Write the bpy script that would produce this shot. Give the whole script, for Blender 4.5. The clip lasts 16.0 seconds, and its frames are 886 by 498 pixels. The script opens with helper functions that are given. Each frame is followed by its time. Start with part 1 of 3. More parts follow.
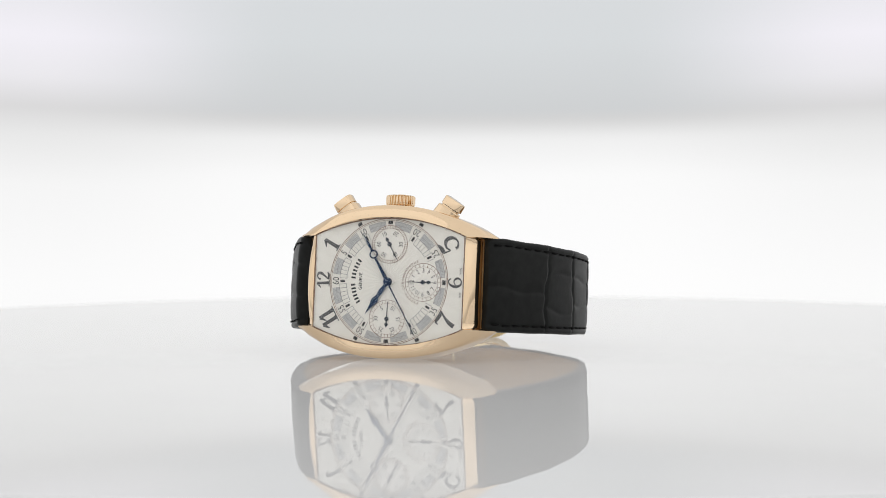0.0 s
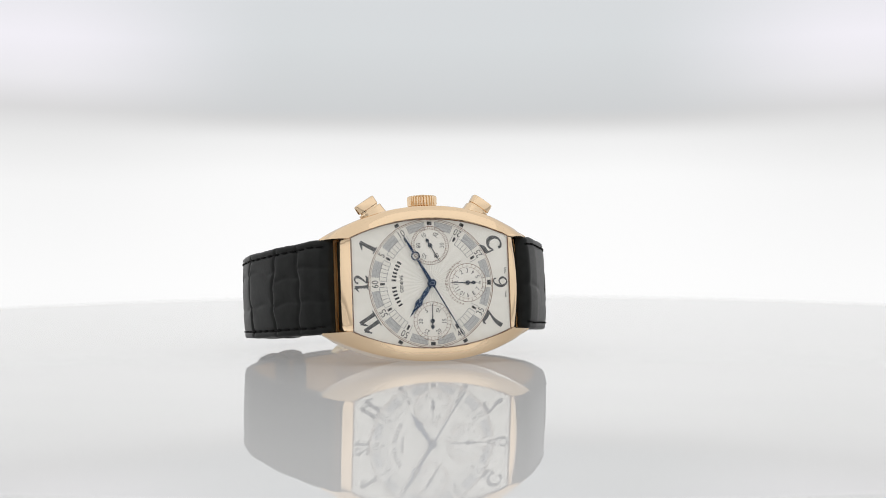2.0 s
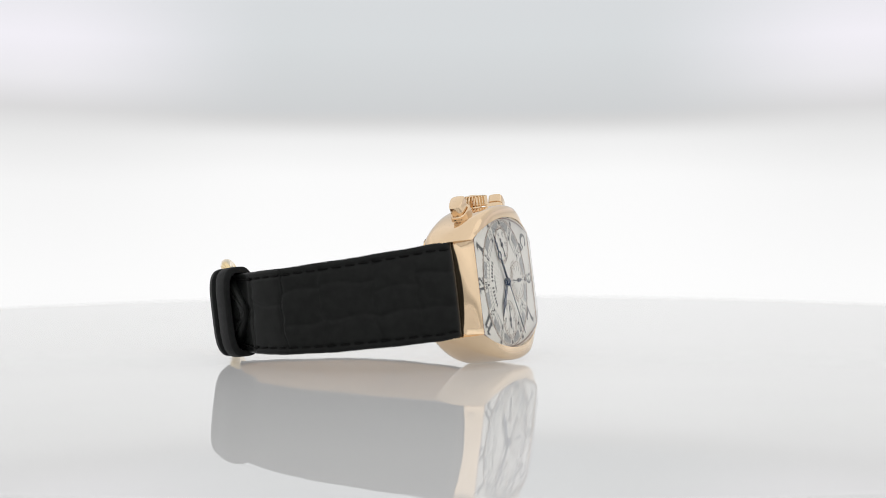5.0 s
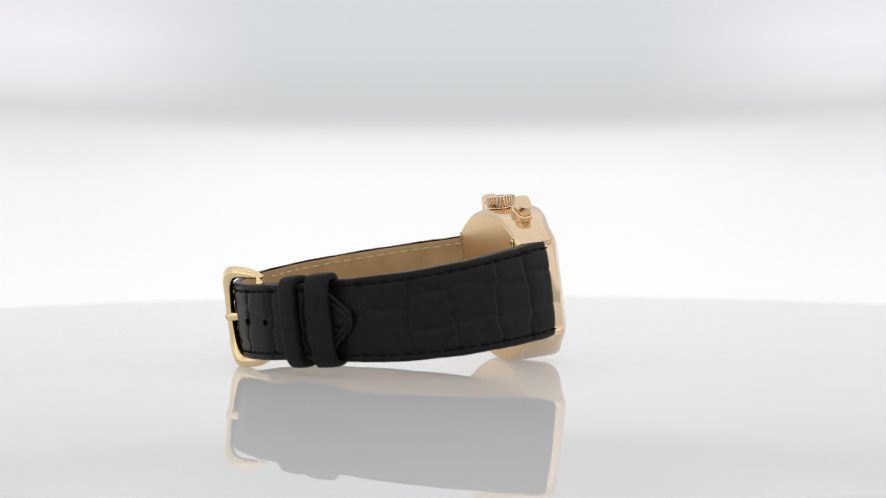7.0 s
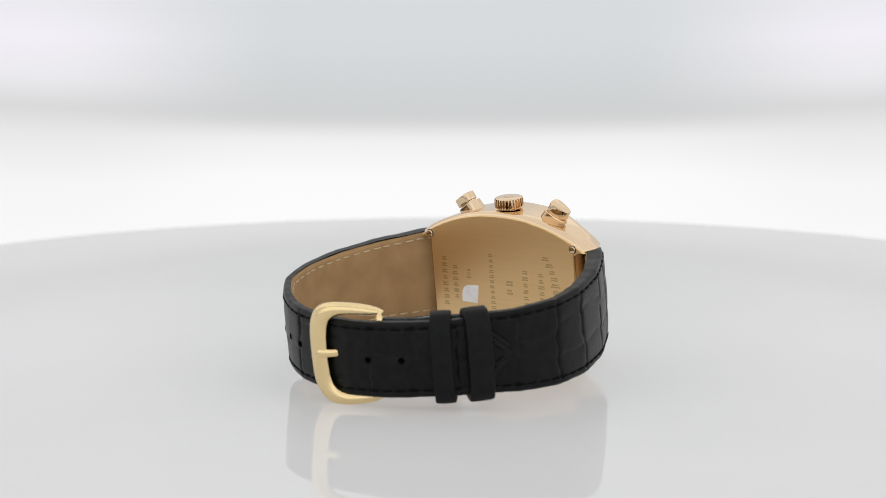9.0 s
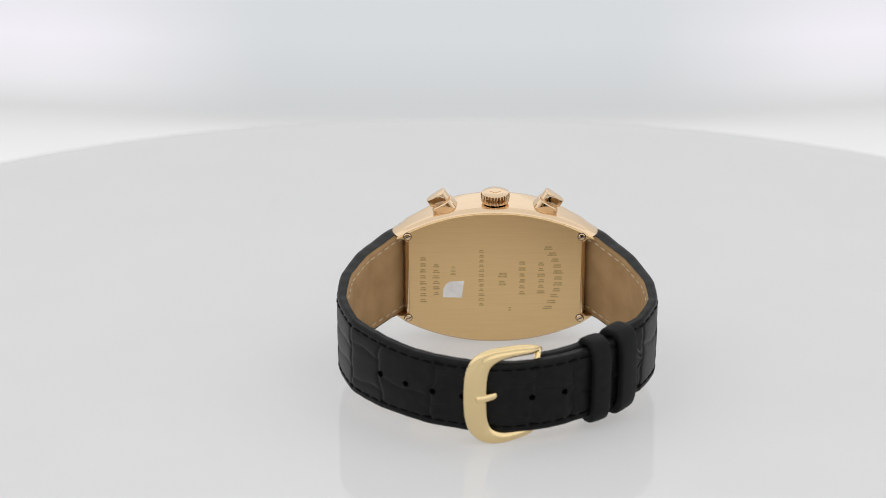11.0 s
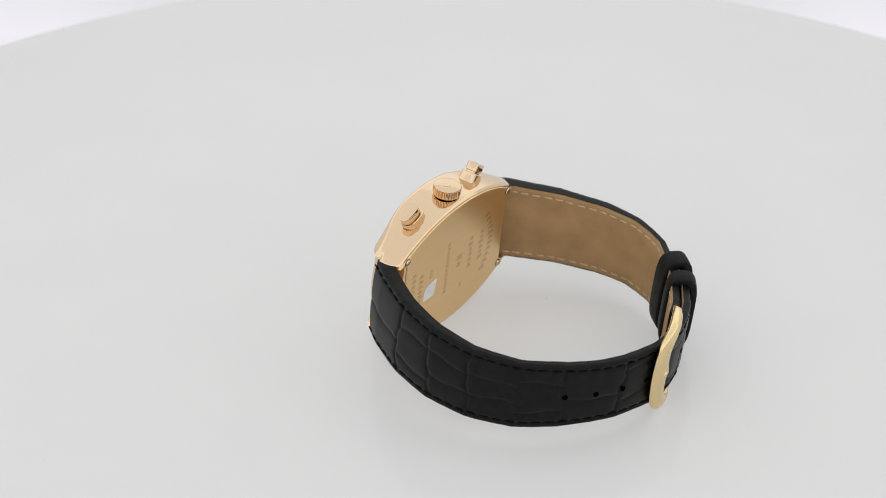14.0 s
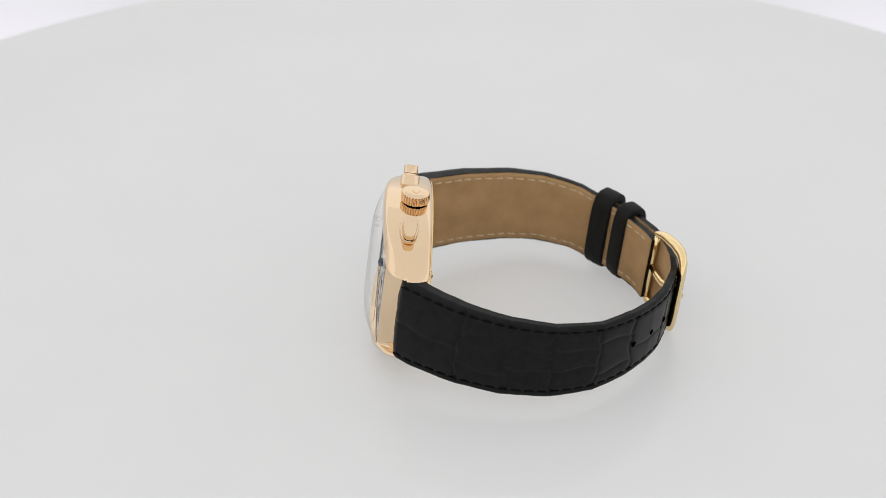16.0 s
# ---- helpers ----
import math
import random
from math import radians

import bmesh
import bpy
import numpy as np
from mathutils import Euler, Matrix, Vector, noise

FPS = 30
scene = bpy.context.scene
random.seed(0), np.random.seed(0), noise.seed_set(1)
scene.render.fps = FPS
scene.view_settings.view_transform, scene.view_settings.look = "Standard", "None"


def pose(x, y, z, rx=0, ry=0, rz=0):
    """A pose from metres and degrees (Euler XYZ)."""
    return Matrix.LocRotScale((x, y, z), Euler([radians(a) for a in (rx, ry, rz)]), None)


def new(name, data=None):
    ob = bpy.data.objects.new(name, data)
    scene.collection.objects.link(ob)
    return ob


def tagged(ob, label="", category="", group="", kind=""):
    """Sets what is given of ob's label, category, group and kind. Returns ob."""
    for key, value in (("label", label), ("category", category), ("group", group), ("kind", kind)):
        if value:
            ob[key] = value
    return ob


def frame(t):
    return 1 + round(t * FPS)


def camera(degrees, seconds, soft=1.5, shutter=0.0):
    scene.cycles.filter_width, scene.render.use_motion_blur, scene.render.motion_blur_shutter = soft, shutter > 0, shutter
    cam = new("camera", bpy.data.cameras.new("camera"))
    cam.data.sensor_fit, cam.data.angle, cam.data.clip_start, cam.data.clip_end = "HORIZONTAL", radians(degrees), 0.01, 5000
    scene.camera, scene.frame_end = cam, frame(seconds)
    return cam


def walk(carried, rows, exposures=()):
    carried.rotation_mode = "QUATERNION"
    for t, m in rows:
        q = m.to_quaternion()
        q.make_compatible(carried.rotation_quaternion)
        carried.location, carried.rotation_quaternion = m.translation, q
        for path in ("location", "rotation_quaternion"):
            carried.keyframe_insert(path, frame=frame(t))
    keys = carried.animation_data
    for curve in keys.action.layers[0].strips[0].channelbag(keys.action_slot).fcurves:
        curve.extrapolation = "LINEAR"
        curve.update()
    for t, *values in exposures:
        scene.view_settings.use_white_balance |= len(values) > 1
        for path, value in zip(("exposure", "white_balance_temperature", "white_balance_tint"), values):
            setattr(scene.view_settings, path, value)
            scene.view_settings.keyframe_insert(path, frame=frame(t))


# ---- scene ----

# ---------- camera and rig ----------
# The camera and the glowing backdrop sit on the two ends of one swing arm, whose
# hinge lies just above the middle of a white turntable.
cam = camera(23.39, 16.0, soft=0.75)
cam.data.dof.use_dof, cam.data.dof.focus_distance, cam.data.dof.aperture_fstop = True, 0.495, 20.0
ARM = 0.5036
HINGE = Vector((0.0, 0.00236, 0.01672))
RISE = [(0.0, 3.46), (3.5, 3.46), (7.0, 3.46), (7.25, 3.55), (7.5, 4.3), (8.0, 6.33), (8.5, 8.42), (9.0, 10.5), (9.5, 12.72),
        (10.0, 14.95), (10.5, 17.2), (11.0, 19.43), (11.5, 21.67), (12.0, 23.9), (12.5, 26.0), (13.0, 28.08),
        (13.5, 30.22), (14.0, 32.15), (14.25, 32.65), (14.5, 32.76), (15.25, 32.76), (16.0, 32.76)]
TURN = [(0.0, -18.7), (1.0, -0.5), (2.0, 17.57), (3.0, 35.52), (4.0, 53.55), (5.25, 76.0), (6.5, 98.55), (7.5, 116.75), (8.5, 135.17),
        (9.5, 153.6), (10.5, 172.1), (11.5, 190.75), (12.5, 209.13), (13.5, 227.36), (14.5, 245.4), (15.25, 258.85), (16.0, 272.27)]


def eye_pose(e):
    a = radians(e)
    eye = HINGE + Vector((0, -math.cos(a), math.sin(a))) * ARM
    turn = Euler((radians(90 - e + 0.947), 0, radians(0.2824))).to_matrix().to_4x4()
    return Matrix.Translation(eye) @ turn @ pose(0, 0, 0, 0, 0, -0.173)


walk(cam, [(t, eye_pose(e)) for t, e in RISE])

# ---------- light ----------
world = bpy.data.worlds.new("world")
scene.world = world
world.use_nodes = True
world.node_tree.nodes["Background"].inputs[0].default_value = (0.8, 0.82, 0.85, 1)
world.node_tree.nodes["Background"].inputs[1].default_value = 0.3


# ---------- materials ----------
class Mat:
    def __init__(self, name):
        self.m = bpy.data.materials.new(name)
        self.m.use_nodes = True
        self.t = self.m.node_tree
        self.b = self.t.nodes["Principled BSDF"]

    def node(self, kind, **kw):
        n = self.t.nodes.new(kind)
        for k, v in kw.items():
            n.inputs[k.replace("_", " ")].default_value = v
        return n

    def link(self, a, b):
        self.t.links.new(a, b)

    def set(self, **kw):
        for k, v in kw.items():
            self.b.inputs[k.replace("_", " ")].default_value = v
        return self


def ramp(mt, fac, stops):
    r = mt.t.nodes.new("ShaderNodeValToRGB")
    el = r.color_ramp.elements
    while len(el) < len(stops):
        el.new(0.5)
    for e, (p, c) in zip(el, stops):
        e.position, e.color = p, (*c, 1)
    mt.link(fac, r.inputs[0])
    return r


def noisy(name, c1, c2, scale, rough=(0.4, 0.5), bump=0.0, bump_scale=None, metallic=0.0, stretch=(1, 1, 1), **kw):
    """A surface with two colours mixed by noise, uneven gloss and fine relief."""
    mt = Mat(name)
    co = mt.t.nodes.new("ShaderNodeTexCoord")
    mp = mt.t.nodes.new("ShaderNodeMapping")
    mp.inputs["Scale"].default_value = stretch
    mt.link(co.outputs["Object"], mp.inputs["Vector"])
    n = mt.node("ShaderNodeTexNoise", Scale=scale, Detail=6.0)
    mt.link(mp.outputs[0], n.inputs["Vector"])
    r = ramp(mt, n.outputs["Fac"], [(0.35, c1), (0.65, c2)])
    mt.link(r.outputs[0], mt.b.inputs["Base Color"])
    rr = mt.t.nodes.new("ShaderNodeMapRange")
    rr.inputs["To Min"].default_value, rr.inputs["To Max"].default_value = rough
    n2 = mt.node("ShaderNodeTexNoise", Scale=(bump_scale or scale) * 0.37, Detail=3.0)
    mt.link(mp.outputs[0], n2.inputs["Vector"])
    mt.link(n2.outputs["Fac"], rr.inputs["Value"])
    mt.link(rr.outputs[0], mt.b.inputs["Roughness"])
    if bump:
        n3 = mt.node("ShaderNodeTexNoise", Scale=bump_scale or scale, Detail=4.0)
        mt.link(mp.outputs[0], n3.inputs["Vector"])
        bp = mt.t.nodes.new("ShaderNodeBump")
        bp.inputs["Strength"].default_value = bump
        bp.inputs["Distance"].default_value = 0.0003
        mt.link(n3.outputs["Fac"], bp.inputs["Height"])
        mt.link(bp.outputs[0], mt.b.inputs["Normal"])
    mt.set(Metallic=metallic, **kw)
    return mt.m


GOLD = noisy("polished_rose_gold", (0.735, 0.555, 0.37), (0.77, 0.59, 0.40), 60, rough=(0.04, 0.08), metallic=1.0)
YELLOW = noisy("polished_yellow_gold", (0.80, 0.62, 0.335), (0.84, 0.66, 0.37), 60, rough=(0.07, 0.14), metallic=1.0)
BRUSHED = noisy("brushed_rose_gold", (0.80, 0.565, 0.29), (0.83, 0.595, 0.31), 6000, rough=(0.3, 0.4), bump=0.02, bump_scale=7000,
                metallic=1.0, stretch=(0.02, 1, 1))
LEATHER = noisy("black_alligator_leather", (0.004, 0.0045, 0.0042), (0.007, 0.0078, 0.0072), 500, rough=(0.3, 0.42), bump=0.08, bump_scale=2200, Specular_IOR_Level=0.135)
SATIN = noisy("black_calf_leather", (0.005, 0.0055, 0.0055), (0.008, 0.0085, 0.0085), 500, rough=(0.5, 0.65), bump=0.15, bump_scale=3000, Specular_IOR_Level=0.14)
LINING = noisy("tan_suede_lining", (0.32, 0.195, 0.085), (0.40, 0.25, 0.115), 150, rough=(0.8, 0.95), bump=0.5, bump_scale=2500)
THREAD = noisy("black_thread", (0.003, 0.003, 0.003), (0.005, 0.005, 0.005), 3000, rough=(0.7, 0.9), Specular_IOR_Level=0.1)
CREAM = noisy("cream_thread", (0.44, 0.34, 0.21), (0.56, 0.45, 0.30), 3000, rough=(0.7, 0.9))
# opal acrylic; a glow added here thins the shadows, no lamp below
ACRYLIC = noisy("white_acrylic_glow", (0.36, 0.36, 0.36), (0.37, 0.37, 0.368), 30, rough=(0.3, 0.4), Specular_IOR_Level=0.0, Coat_Weight=1.0, Coat_IOR=1.21, Coat_Roughness=0.004,
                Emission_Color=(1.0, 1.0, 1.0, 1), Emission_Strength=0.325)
DIAL = noisy("silvered_dial", (0.71, 0.687, 0.625), (0.74, 0.717, 0.655), 300, rough=(0.32, 0.42), metallic=0.0)


def rayed(material, count, strength):
    """Fine rays from the middle of the dial, as low relief."""
    t = material.node_tree
    b = t.nodes["Principled BSDF"]
    co, sp = t.nodes.new("ShaderNodeTexCoord"), t.nodes.new("ShaderNodeSeparateXYZ")
    t.links.new(co.outputs["Object"], sp.inputs[0])
    last = None
    for op, value in (("ARCTAN2", None), ("MULTIPLY", count), ("SINE", None)):
        n = t.nodes.new("ShaderNodeMath")
        n.operation = op
        if op == "ARCTAN2":
            t.links.new(sp.outputs["Z"], n.inputs[0])
            t.links.new(sp.outputs["X"], n.inputs[1])
        else:
            t.links.new(last.outputs[0], n.inputs[0])
            if value:
                n.inputs[1].default_value = value
        last = n
    bp = t.nodes.new("ShaderNodeBump")
    bp.inputs["Strength"].default_value, bp.inputs["Distance"].default_value = strength, 0.0001
    t.links.new(last.outputs[0], bp.inputs["Height"])
    t.links.new(bp.outputs[0], b.inputs["Normal"])


rayed(DIAL, 40, 0.25)


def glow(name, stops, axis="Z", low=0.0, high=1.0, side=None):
    """Glow painted into emission: brightness by height, and by distance from the middle."""
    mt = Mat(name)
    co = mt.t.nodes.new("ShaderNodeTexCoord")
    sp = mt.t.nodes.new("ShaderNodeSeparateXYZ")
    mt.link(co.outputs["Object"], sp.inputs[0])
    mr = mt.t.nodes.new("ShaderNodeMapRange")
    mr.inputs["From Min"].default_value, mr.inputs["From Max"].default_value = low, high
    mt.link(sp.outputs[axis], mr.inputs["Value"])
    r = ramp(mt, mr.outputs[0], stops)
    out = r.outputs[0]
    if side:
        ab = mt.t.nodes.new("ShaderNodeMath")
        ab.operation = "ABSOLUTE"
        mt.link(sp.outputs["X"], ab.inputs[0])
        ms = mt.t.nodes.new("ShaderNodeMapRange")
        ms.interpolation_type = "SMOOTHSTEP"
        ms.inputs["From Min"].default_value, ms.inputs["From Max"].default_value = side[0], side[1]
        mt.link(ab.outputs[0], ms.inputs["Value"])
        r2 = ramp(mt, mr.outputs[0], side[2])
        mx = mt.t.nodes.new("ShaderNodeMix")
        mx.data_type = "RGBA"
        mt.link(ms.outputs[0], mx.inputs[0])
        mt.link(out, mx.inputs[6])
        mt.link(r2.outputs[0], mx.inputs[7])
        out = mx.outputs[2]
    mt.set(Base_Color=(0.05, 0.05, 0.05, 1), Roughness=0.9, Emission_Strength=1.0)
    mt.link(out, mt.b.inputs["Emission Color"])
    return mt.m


def grey(a, b=None, c=None):
    return (a, b if b else a, c if c else a)


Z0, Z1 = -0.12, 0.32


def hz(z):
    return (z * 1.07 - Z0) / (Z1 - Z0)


# Falloff, dim band and side reflections are painted into the backdrop's emission.
BACKDROP = glow("painted_glow_backdrop", [(hz(-0.12), grey(0.91)), (hz(0.0), grey(0.935)), (hz(0.038), grey(0.905)), (hz(0.051), grey(0.81)),
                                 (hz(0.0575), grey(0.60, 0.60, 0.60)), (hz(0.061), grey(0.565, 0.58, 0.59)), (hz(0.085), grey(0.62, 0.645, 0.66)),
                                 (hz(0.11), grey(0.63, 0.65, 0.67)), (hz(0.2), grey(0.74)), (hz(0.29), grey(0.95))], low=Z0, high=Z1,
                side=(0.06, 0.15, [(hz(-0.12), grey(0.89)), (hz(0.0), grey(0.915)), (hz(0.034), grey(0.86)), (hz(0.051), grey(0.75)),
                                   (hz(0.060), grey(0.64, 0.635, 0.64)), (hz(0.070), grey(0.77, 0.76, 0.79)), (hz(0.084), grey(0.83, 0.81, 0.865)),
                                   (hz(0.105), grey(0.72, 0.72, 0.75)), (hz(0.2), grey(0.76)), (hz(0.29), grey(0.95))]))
# Unseen wall added as light; brighter upward so the gold shows contrast.
TENT_WALL = glow("tent_fabric_glow", [(0.0, grey(0.42)), (0.31, grey(0.5)), (0.36, grey(0.92)), (0.45, grey(0.93)), (0.6, grey(1.1)), (1.0, grey(1.1))], low=-0.5, high=1.0)
# Unseen glowing top, added to light table and watch.
TENT_TOP = glow("tent_top_glow", [(0.0, grey(0.92)), (1.0, grey(0.92))], low=-1, high=1)


# ---------- mesh helpers ----------
def mesh_of(name, verts, faces, material, smooth=True, scale=0.001):
    me = bpy.data.meshes.new(name)
    me.from_pydata([(x * scale, y * scale, z * scale) for x, y, z in verts], [], faces)
    bm = bmesh.new()
    bm.from_mesh(me)
    bmesh.ops.recalc_face_normals(bm, faces=bm.faces)
    bm.to_mesh(me)
    bm.free()
    for p in me.polygons:
        p.use_smooth = smooth
    if material:
        me.materials.append(material)
    return me


def part(name, me, parent, label="", m=None):
    ob = new(name, me)
    ob.parent = parent
    if m is not None:
        ob.matrix_basis = m
    if label:
        tagged(ob, label)
    return ob


def rings(layers, close_start=False, close_end=False, loop=True):
    """Faces through layers of equally many points."""
    n = len(layers[0])
    verts = [p for l in layers for p in l]
    faces = []
    for a in range(len(layers) - 1):
        for i in range(n if loop else n - 1):
            j = (i + 1) % n
            faces.append((a * n + i, a * n + j, (a + 1) * n + j, (a + 1) * n + i))
    if close_start:
        faces.append(tuple(range(n)))
    if close_end:
        faces.append(tuple(range((len(layers) - 1) * n, len(layers) * n)))
    return verts, faces


def sharp(me, degrees=35):
    """Smooth shading that keeps edges steeper than the angle hard."""
    bm = bmesh.new()
    bm.from_mesh(me)
    for e in bm.edges:
        if len(e.link_faces) == 2 and e.calc_face_angle(0) > radians(degrees):
            e.smooth = False
    bm.to_mesh(me)
    bm.free()
    return me


# ---------- studio ----------
def curved_panel(radius, half, low, high, material, thick=0.004, steps=64):
    layers = []
    for r, z in ((radius, low), (radius, high), (radius + thick, high), (radius + thick, low)):
        layers.append([(r * math.sin(radians(half) * (2 * i / steps - 1)), r * math.cos(radians(half) * (2 * i / steps - 1)), z) for i in range(steps + 1)])
    layers.append(layers[0])
    verts, faces = rings(layers, loop=False)
    return mesh_of("panel", verts, faces, material, scale=1)


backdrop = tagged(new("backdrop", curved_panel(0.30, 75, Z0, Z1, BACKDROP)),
                  "curved white backdrop sheet, its glow and grey upper band painted into emission", "backdrop", kind="structure")

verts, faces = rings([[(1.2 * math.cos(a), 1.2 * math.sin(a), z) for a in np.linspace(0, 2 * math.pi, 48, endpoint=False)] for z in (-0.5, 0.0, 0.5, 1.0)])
tent = tagged(new("wall_tent", mesh_of("wall_tent", verts, faces, TENT_WALL, scale=1)), "unseen white tent wall, glowing to light the watch", "tent wall", kind="structure")
verts, faces = rings([[(1.2 * math.cos(a), 1.2 * math.sin(a), z) for a in np.linspace(0, 2 * math.pi, 48, endpoint=False)] for z in (1.0, 1.01)], True, True)
top = tagged(new("ceiling", mesh_of("ceiling", verts, faces, TENT_TOP, scale=1)), "unseen glowing white tent top, added to light the table", "ceiling", kind="structure")
FLOOR_PAINT = noisy("studio_floor", (0.55, 0.55, 0.55), (0.6, 0.6, 0.6), 8, rough=(0.5, 0.7))
verts, faces = rings([[(1.2 * math.cos(a), 1.2 * math.sin(a), z) for a in np.linspace(0, 2 * math.pi, 48, endpoint=False)] for z in (-0.5, -0.51)], True, True)
tagged(new("floor", mesh_of("floor", verts, faces, FLOOR_PAINT, scale=1)), "pale grey studio floor under the turntable", "floor", kind="structure")

DISC = 0.216


def disc_mesh(r, thick, bevel, material, seg=128):
    prof = [(r - bevel - 0.002, 0), (r - bevel, 0), (r - bevel * 0.3, -bevel * 0.3), (r, -bevel), (r, -thick + bevel), (r - bevel, -thick)]
    layers = [[(p * math.cos(a), p * math.sin(a), z) for a in np.linspace(0, 2 * math.pi, seg, endpoint=False)] for p, z in prof]
    verts, faces = rings(layers, True, True)
    return sharp(mesh_of("disc", verts, faces, material, scale=1), 25)


turntable = tagged(new("turntable"), "round glossy white acrylic turntable plate on a short stem", "turntable")
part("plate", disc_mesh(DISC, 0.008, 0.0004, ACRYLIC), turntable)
verts, faces = rings([[(r * math.cos(a), r * math.sin(a), z) for a in np.linspace(0, 2 * math.pi, 40, endpoint=False)]
                      for r, z in ((0.03, -0.0085), (0.03, -0.09), (0.07, -0.1), (0.07, -0.4995))], True, True)
part("stem", sharp(mesh_of("stem", verts, faces, FLOOR_PAINT, scale=1)), turntable)

DUST = noisy("dust", (0.4, 0.4, 0.4), (0.5, 0.5, 0.5), 900, rough=(0.8, 1.0))
rnd = random.Random(5)
verts, faces = [], []
for i in range(14):
    r, a = 0.19 * math.sqrt(rnd.random()), rnd.uniform(0, 6.28)
    x, y, q = r * math.cos(a), r * math.sin(a), rnd.uniform(0.0001, 0.0002)
    k = len(verts)
    verts += [(x + q * math.cos(b), y + 0.6 * q * math.sin(b), 0.00002) for b in (0, 1.2, 2.5, 3.7, 5.0)] + [(x, y, 0.00012)]
    faces += [(k + j, k + (j + 1) % 5, k + 5) for j in range(5)]
tagged(part("dust", mesh_of("dust", verts, faces, DUST, scale=1), turntable, "scattered grey dust specks"), kind="stuff")

# ---------- watch ----------
# Its own axes: x from 12 to 6 o'clock, y from the dial to the back, z to the crown. Millimetres.
HUB = Matrix.Translation((-0.0104, -0.01708, 0.01835)) @ pose(0, 0, 0, 0, 0, -1.7) @ pose(0, 0, 0, -7.0)
watch = tagged(new("wristwatch"), "rose gold tonneau chronograph with black alligator strap, standing on edge", "wristwatch")

ARC_R, ARC_C = 46.6, -29.0


def arc_w(u):
    return ARC_C + math.sqrt(ARC_R * ARC_R - u * u)


def outline(end):
    """The case seen from the front, paired with the dial opening. end: how far the wall between the horns stands out."""
    quarter = []
    for i in range(25):
        u = 23.7 * i / 24
        quarter.append((u, arc_w(u)))
    quarter += [(24.15, 10.82), (24.4, 10.52), (24.35, 10.25), (24.0, 10.12)]
    quarter += [(end + 1.2, 10.1), (end + 0.4, 10.1), (end, 9.95)]
    quarter += [(end, 9.95 * (1 - k / 8)) for k in range(1, 9)]
    inner = []
    for i in range(25):
        u = 18.4 * i / 24
        inner.append((u, -29.1 + math.sqrt(43.8 ** 2 - u * u) - 0.05))
    c = inner[-1]
    inner += [(18.4, c[1] - 0.04 * (k + 1)) for k in range(7)]
    w0 = inner[-1][1]
    inner += [(18.4, w0 * (1 - k / 8)) for k in range(1, 9)]
    full = list(zip(quarter, inner))
    q2 = [((o[0], -o[1]), (i[0], -i[1])) for o, i in full[-2::-1]]
    half = full + q2
    left = [((-o[0], o[1]), (-i[0], i[1])) for o, i in half[-2:0:-1]]
    return half + left


OUT = outline(21.4)
OUT_FRONT = outline(20.9)


def front_v(u):
    return -0.55 + 1.4 * (u / 18.4) ** 2


def shrunk(inset):
    """The outer outline drawn in by some millimetres."""
    pts = []
    for (u, w), _ in OUT:
        if abs(w) < 10.0:
            pts.append((u - math.copysign(inset, u), w))
        else:
            k = max(0.0, 1 - abs(u) / 60)
            pts.append((u * (1 - inset / 22), max(10.1, abs(w) - inset * k) * (1 if w > 0 else -1) if abs(u) > 21.9 else (abs(w) - inset * k) * (1 if w > 0 else -1)))
    return pts


def case_mesh():
    lay = []
    prof = [(0.0, 1.3, 1.3), (0.0, 0.25, 0.3), (0.04, 0.0, 0.05), (0.35, 0.02, 0.4), (0.6, 0.12, 0.95), (0.8, 0.3, 1.7), (0.92, 0.55, 2.45), (0.985, 0.95, 3.2), (1.0, 1.6, 4.0)]
    for n, (f, dv, de) in enumerate(prof):
        l = []
        for (ou, ow), (iu, iw) in OUT_FRONT:
            u, w = iu + (ou - iu) * f, iw + (ow - iw) * f
            k = 1.0 if abs(ow) < 10.0 else min(1.0, max(0.0, (abs(ou) - 7.0) / 15.5))
            k = k * k * (3 - 2 * k)
            tip = 0.0 if abs(ow) < 10.0 else min(1.0, max(0.0, (abs(ou) - 21.0) / 3.0))
            u -= math.copysign(tip * (0.0, 0.0, 0.0, 0.2, 0.4, 0.6, 0.8, 0.9, 0.55)[n], ou)
            # the ends stand forward in the middle and fall back towards the horns
            lobe = max(0.0, 1 - (ow / 10.6) ** 2) if abs(ow) < 10.0 else 0.0
            away = min(1.0, max(0.0, (abs(ou) - 13.0) / 8.0))
            away = away * away * (3 - 2 * away)
            back_off = f * away * ((1.7 if abs(ow) < 10.3 else 0.9) * min(1.0, abs(ow) / 10.6) ** 2 - 0.9 * lobe) * (1.0 if abs(ou) > 13.0 else 0.0)
            l.append((u, dv if n == 0 else min(front_v(iu) + dv + (de - dv) * k + back_off, 4.6 + 0.14 * n), w))
        lay.append(l)
    for inset, v, bow in ((0, 5.9, 0.1), (0, 7.2, 0.0), (0, 8.4, 0.12), (0, 9.4, 0.5), (0.12, 10.2, 0.9), (0.45, 10.8, 1.1), (1.0, 11.0, 1.1)):
        lay.append([(u - math.copysign(bow * min(1.0, max(0.0, (abs(u) - 21.0) / 3.0)) * (abs(w) > 10.0), u) + (a[0][0] - b[0][0]) * max(0.0, (9.4 - v) / 3.5), v, w)
                    for (u, w), a, b in zip(shrunk(inset), OUT_FRONT, OUT)])
    verts, faces = rings(lay, False, True)
    return sharp(mesh_of("case", verts, faces, GOLD), 62)


case = part("case", case_mesh(), watch, "polished rose gold tonneau case")


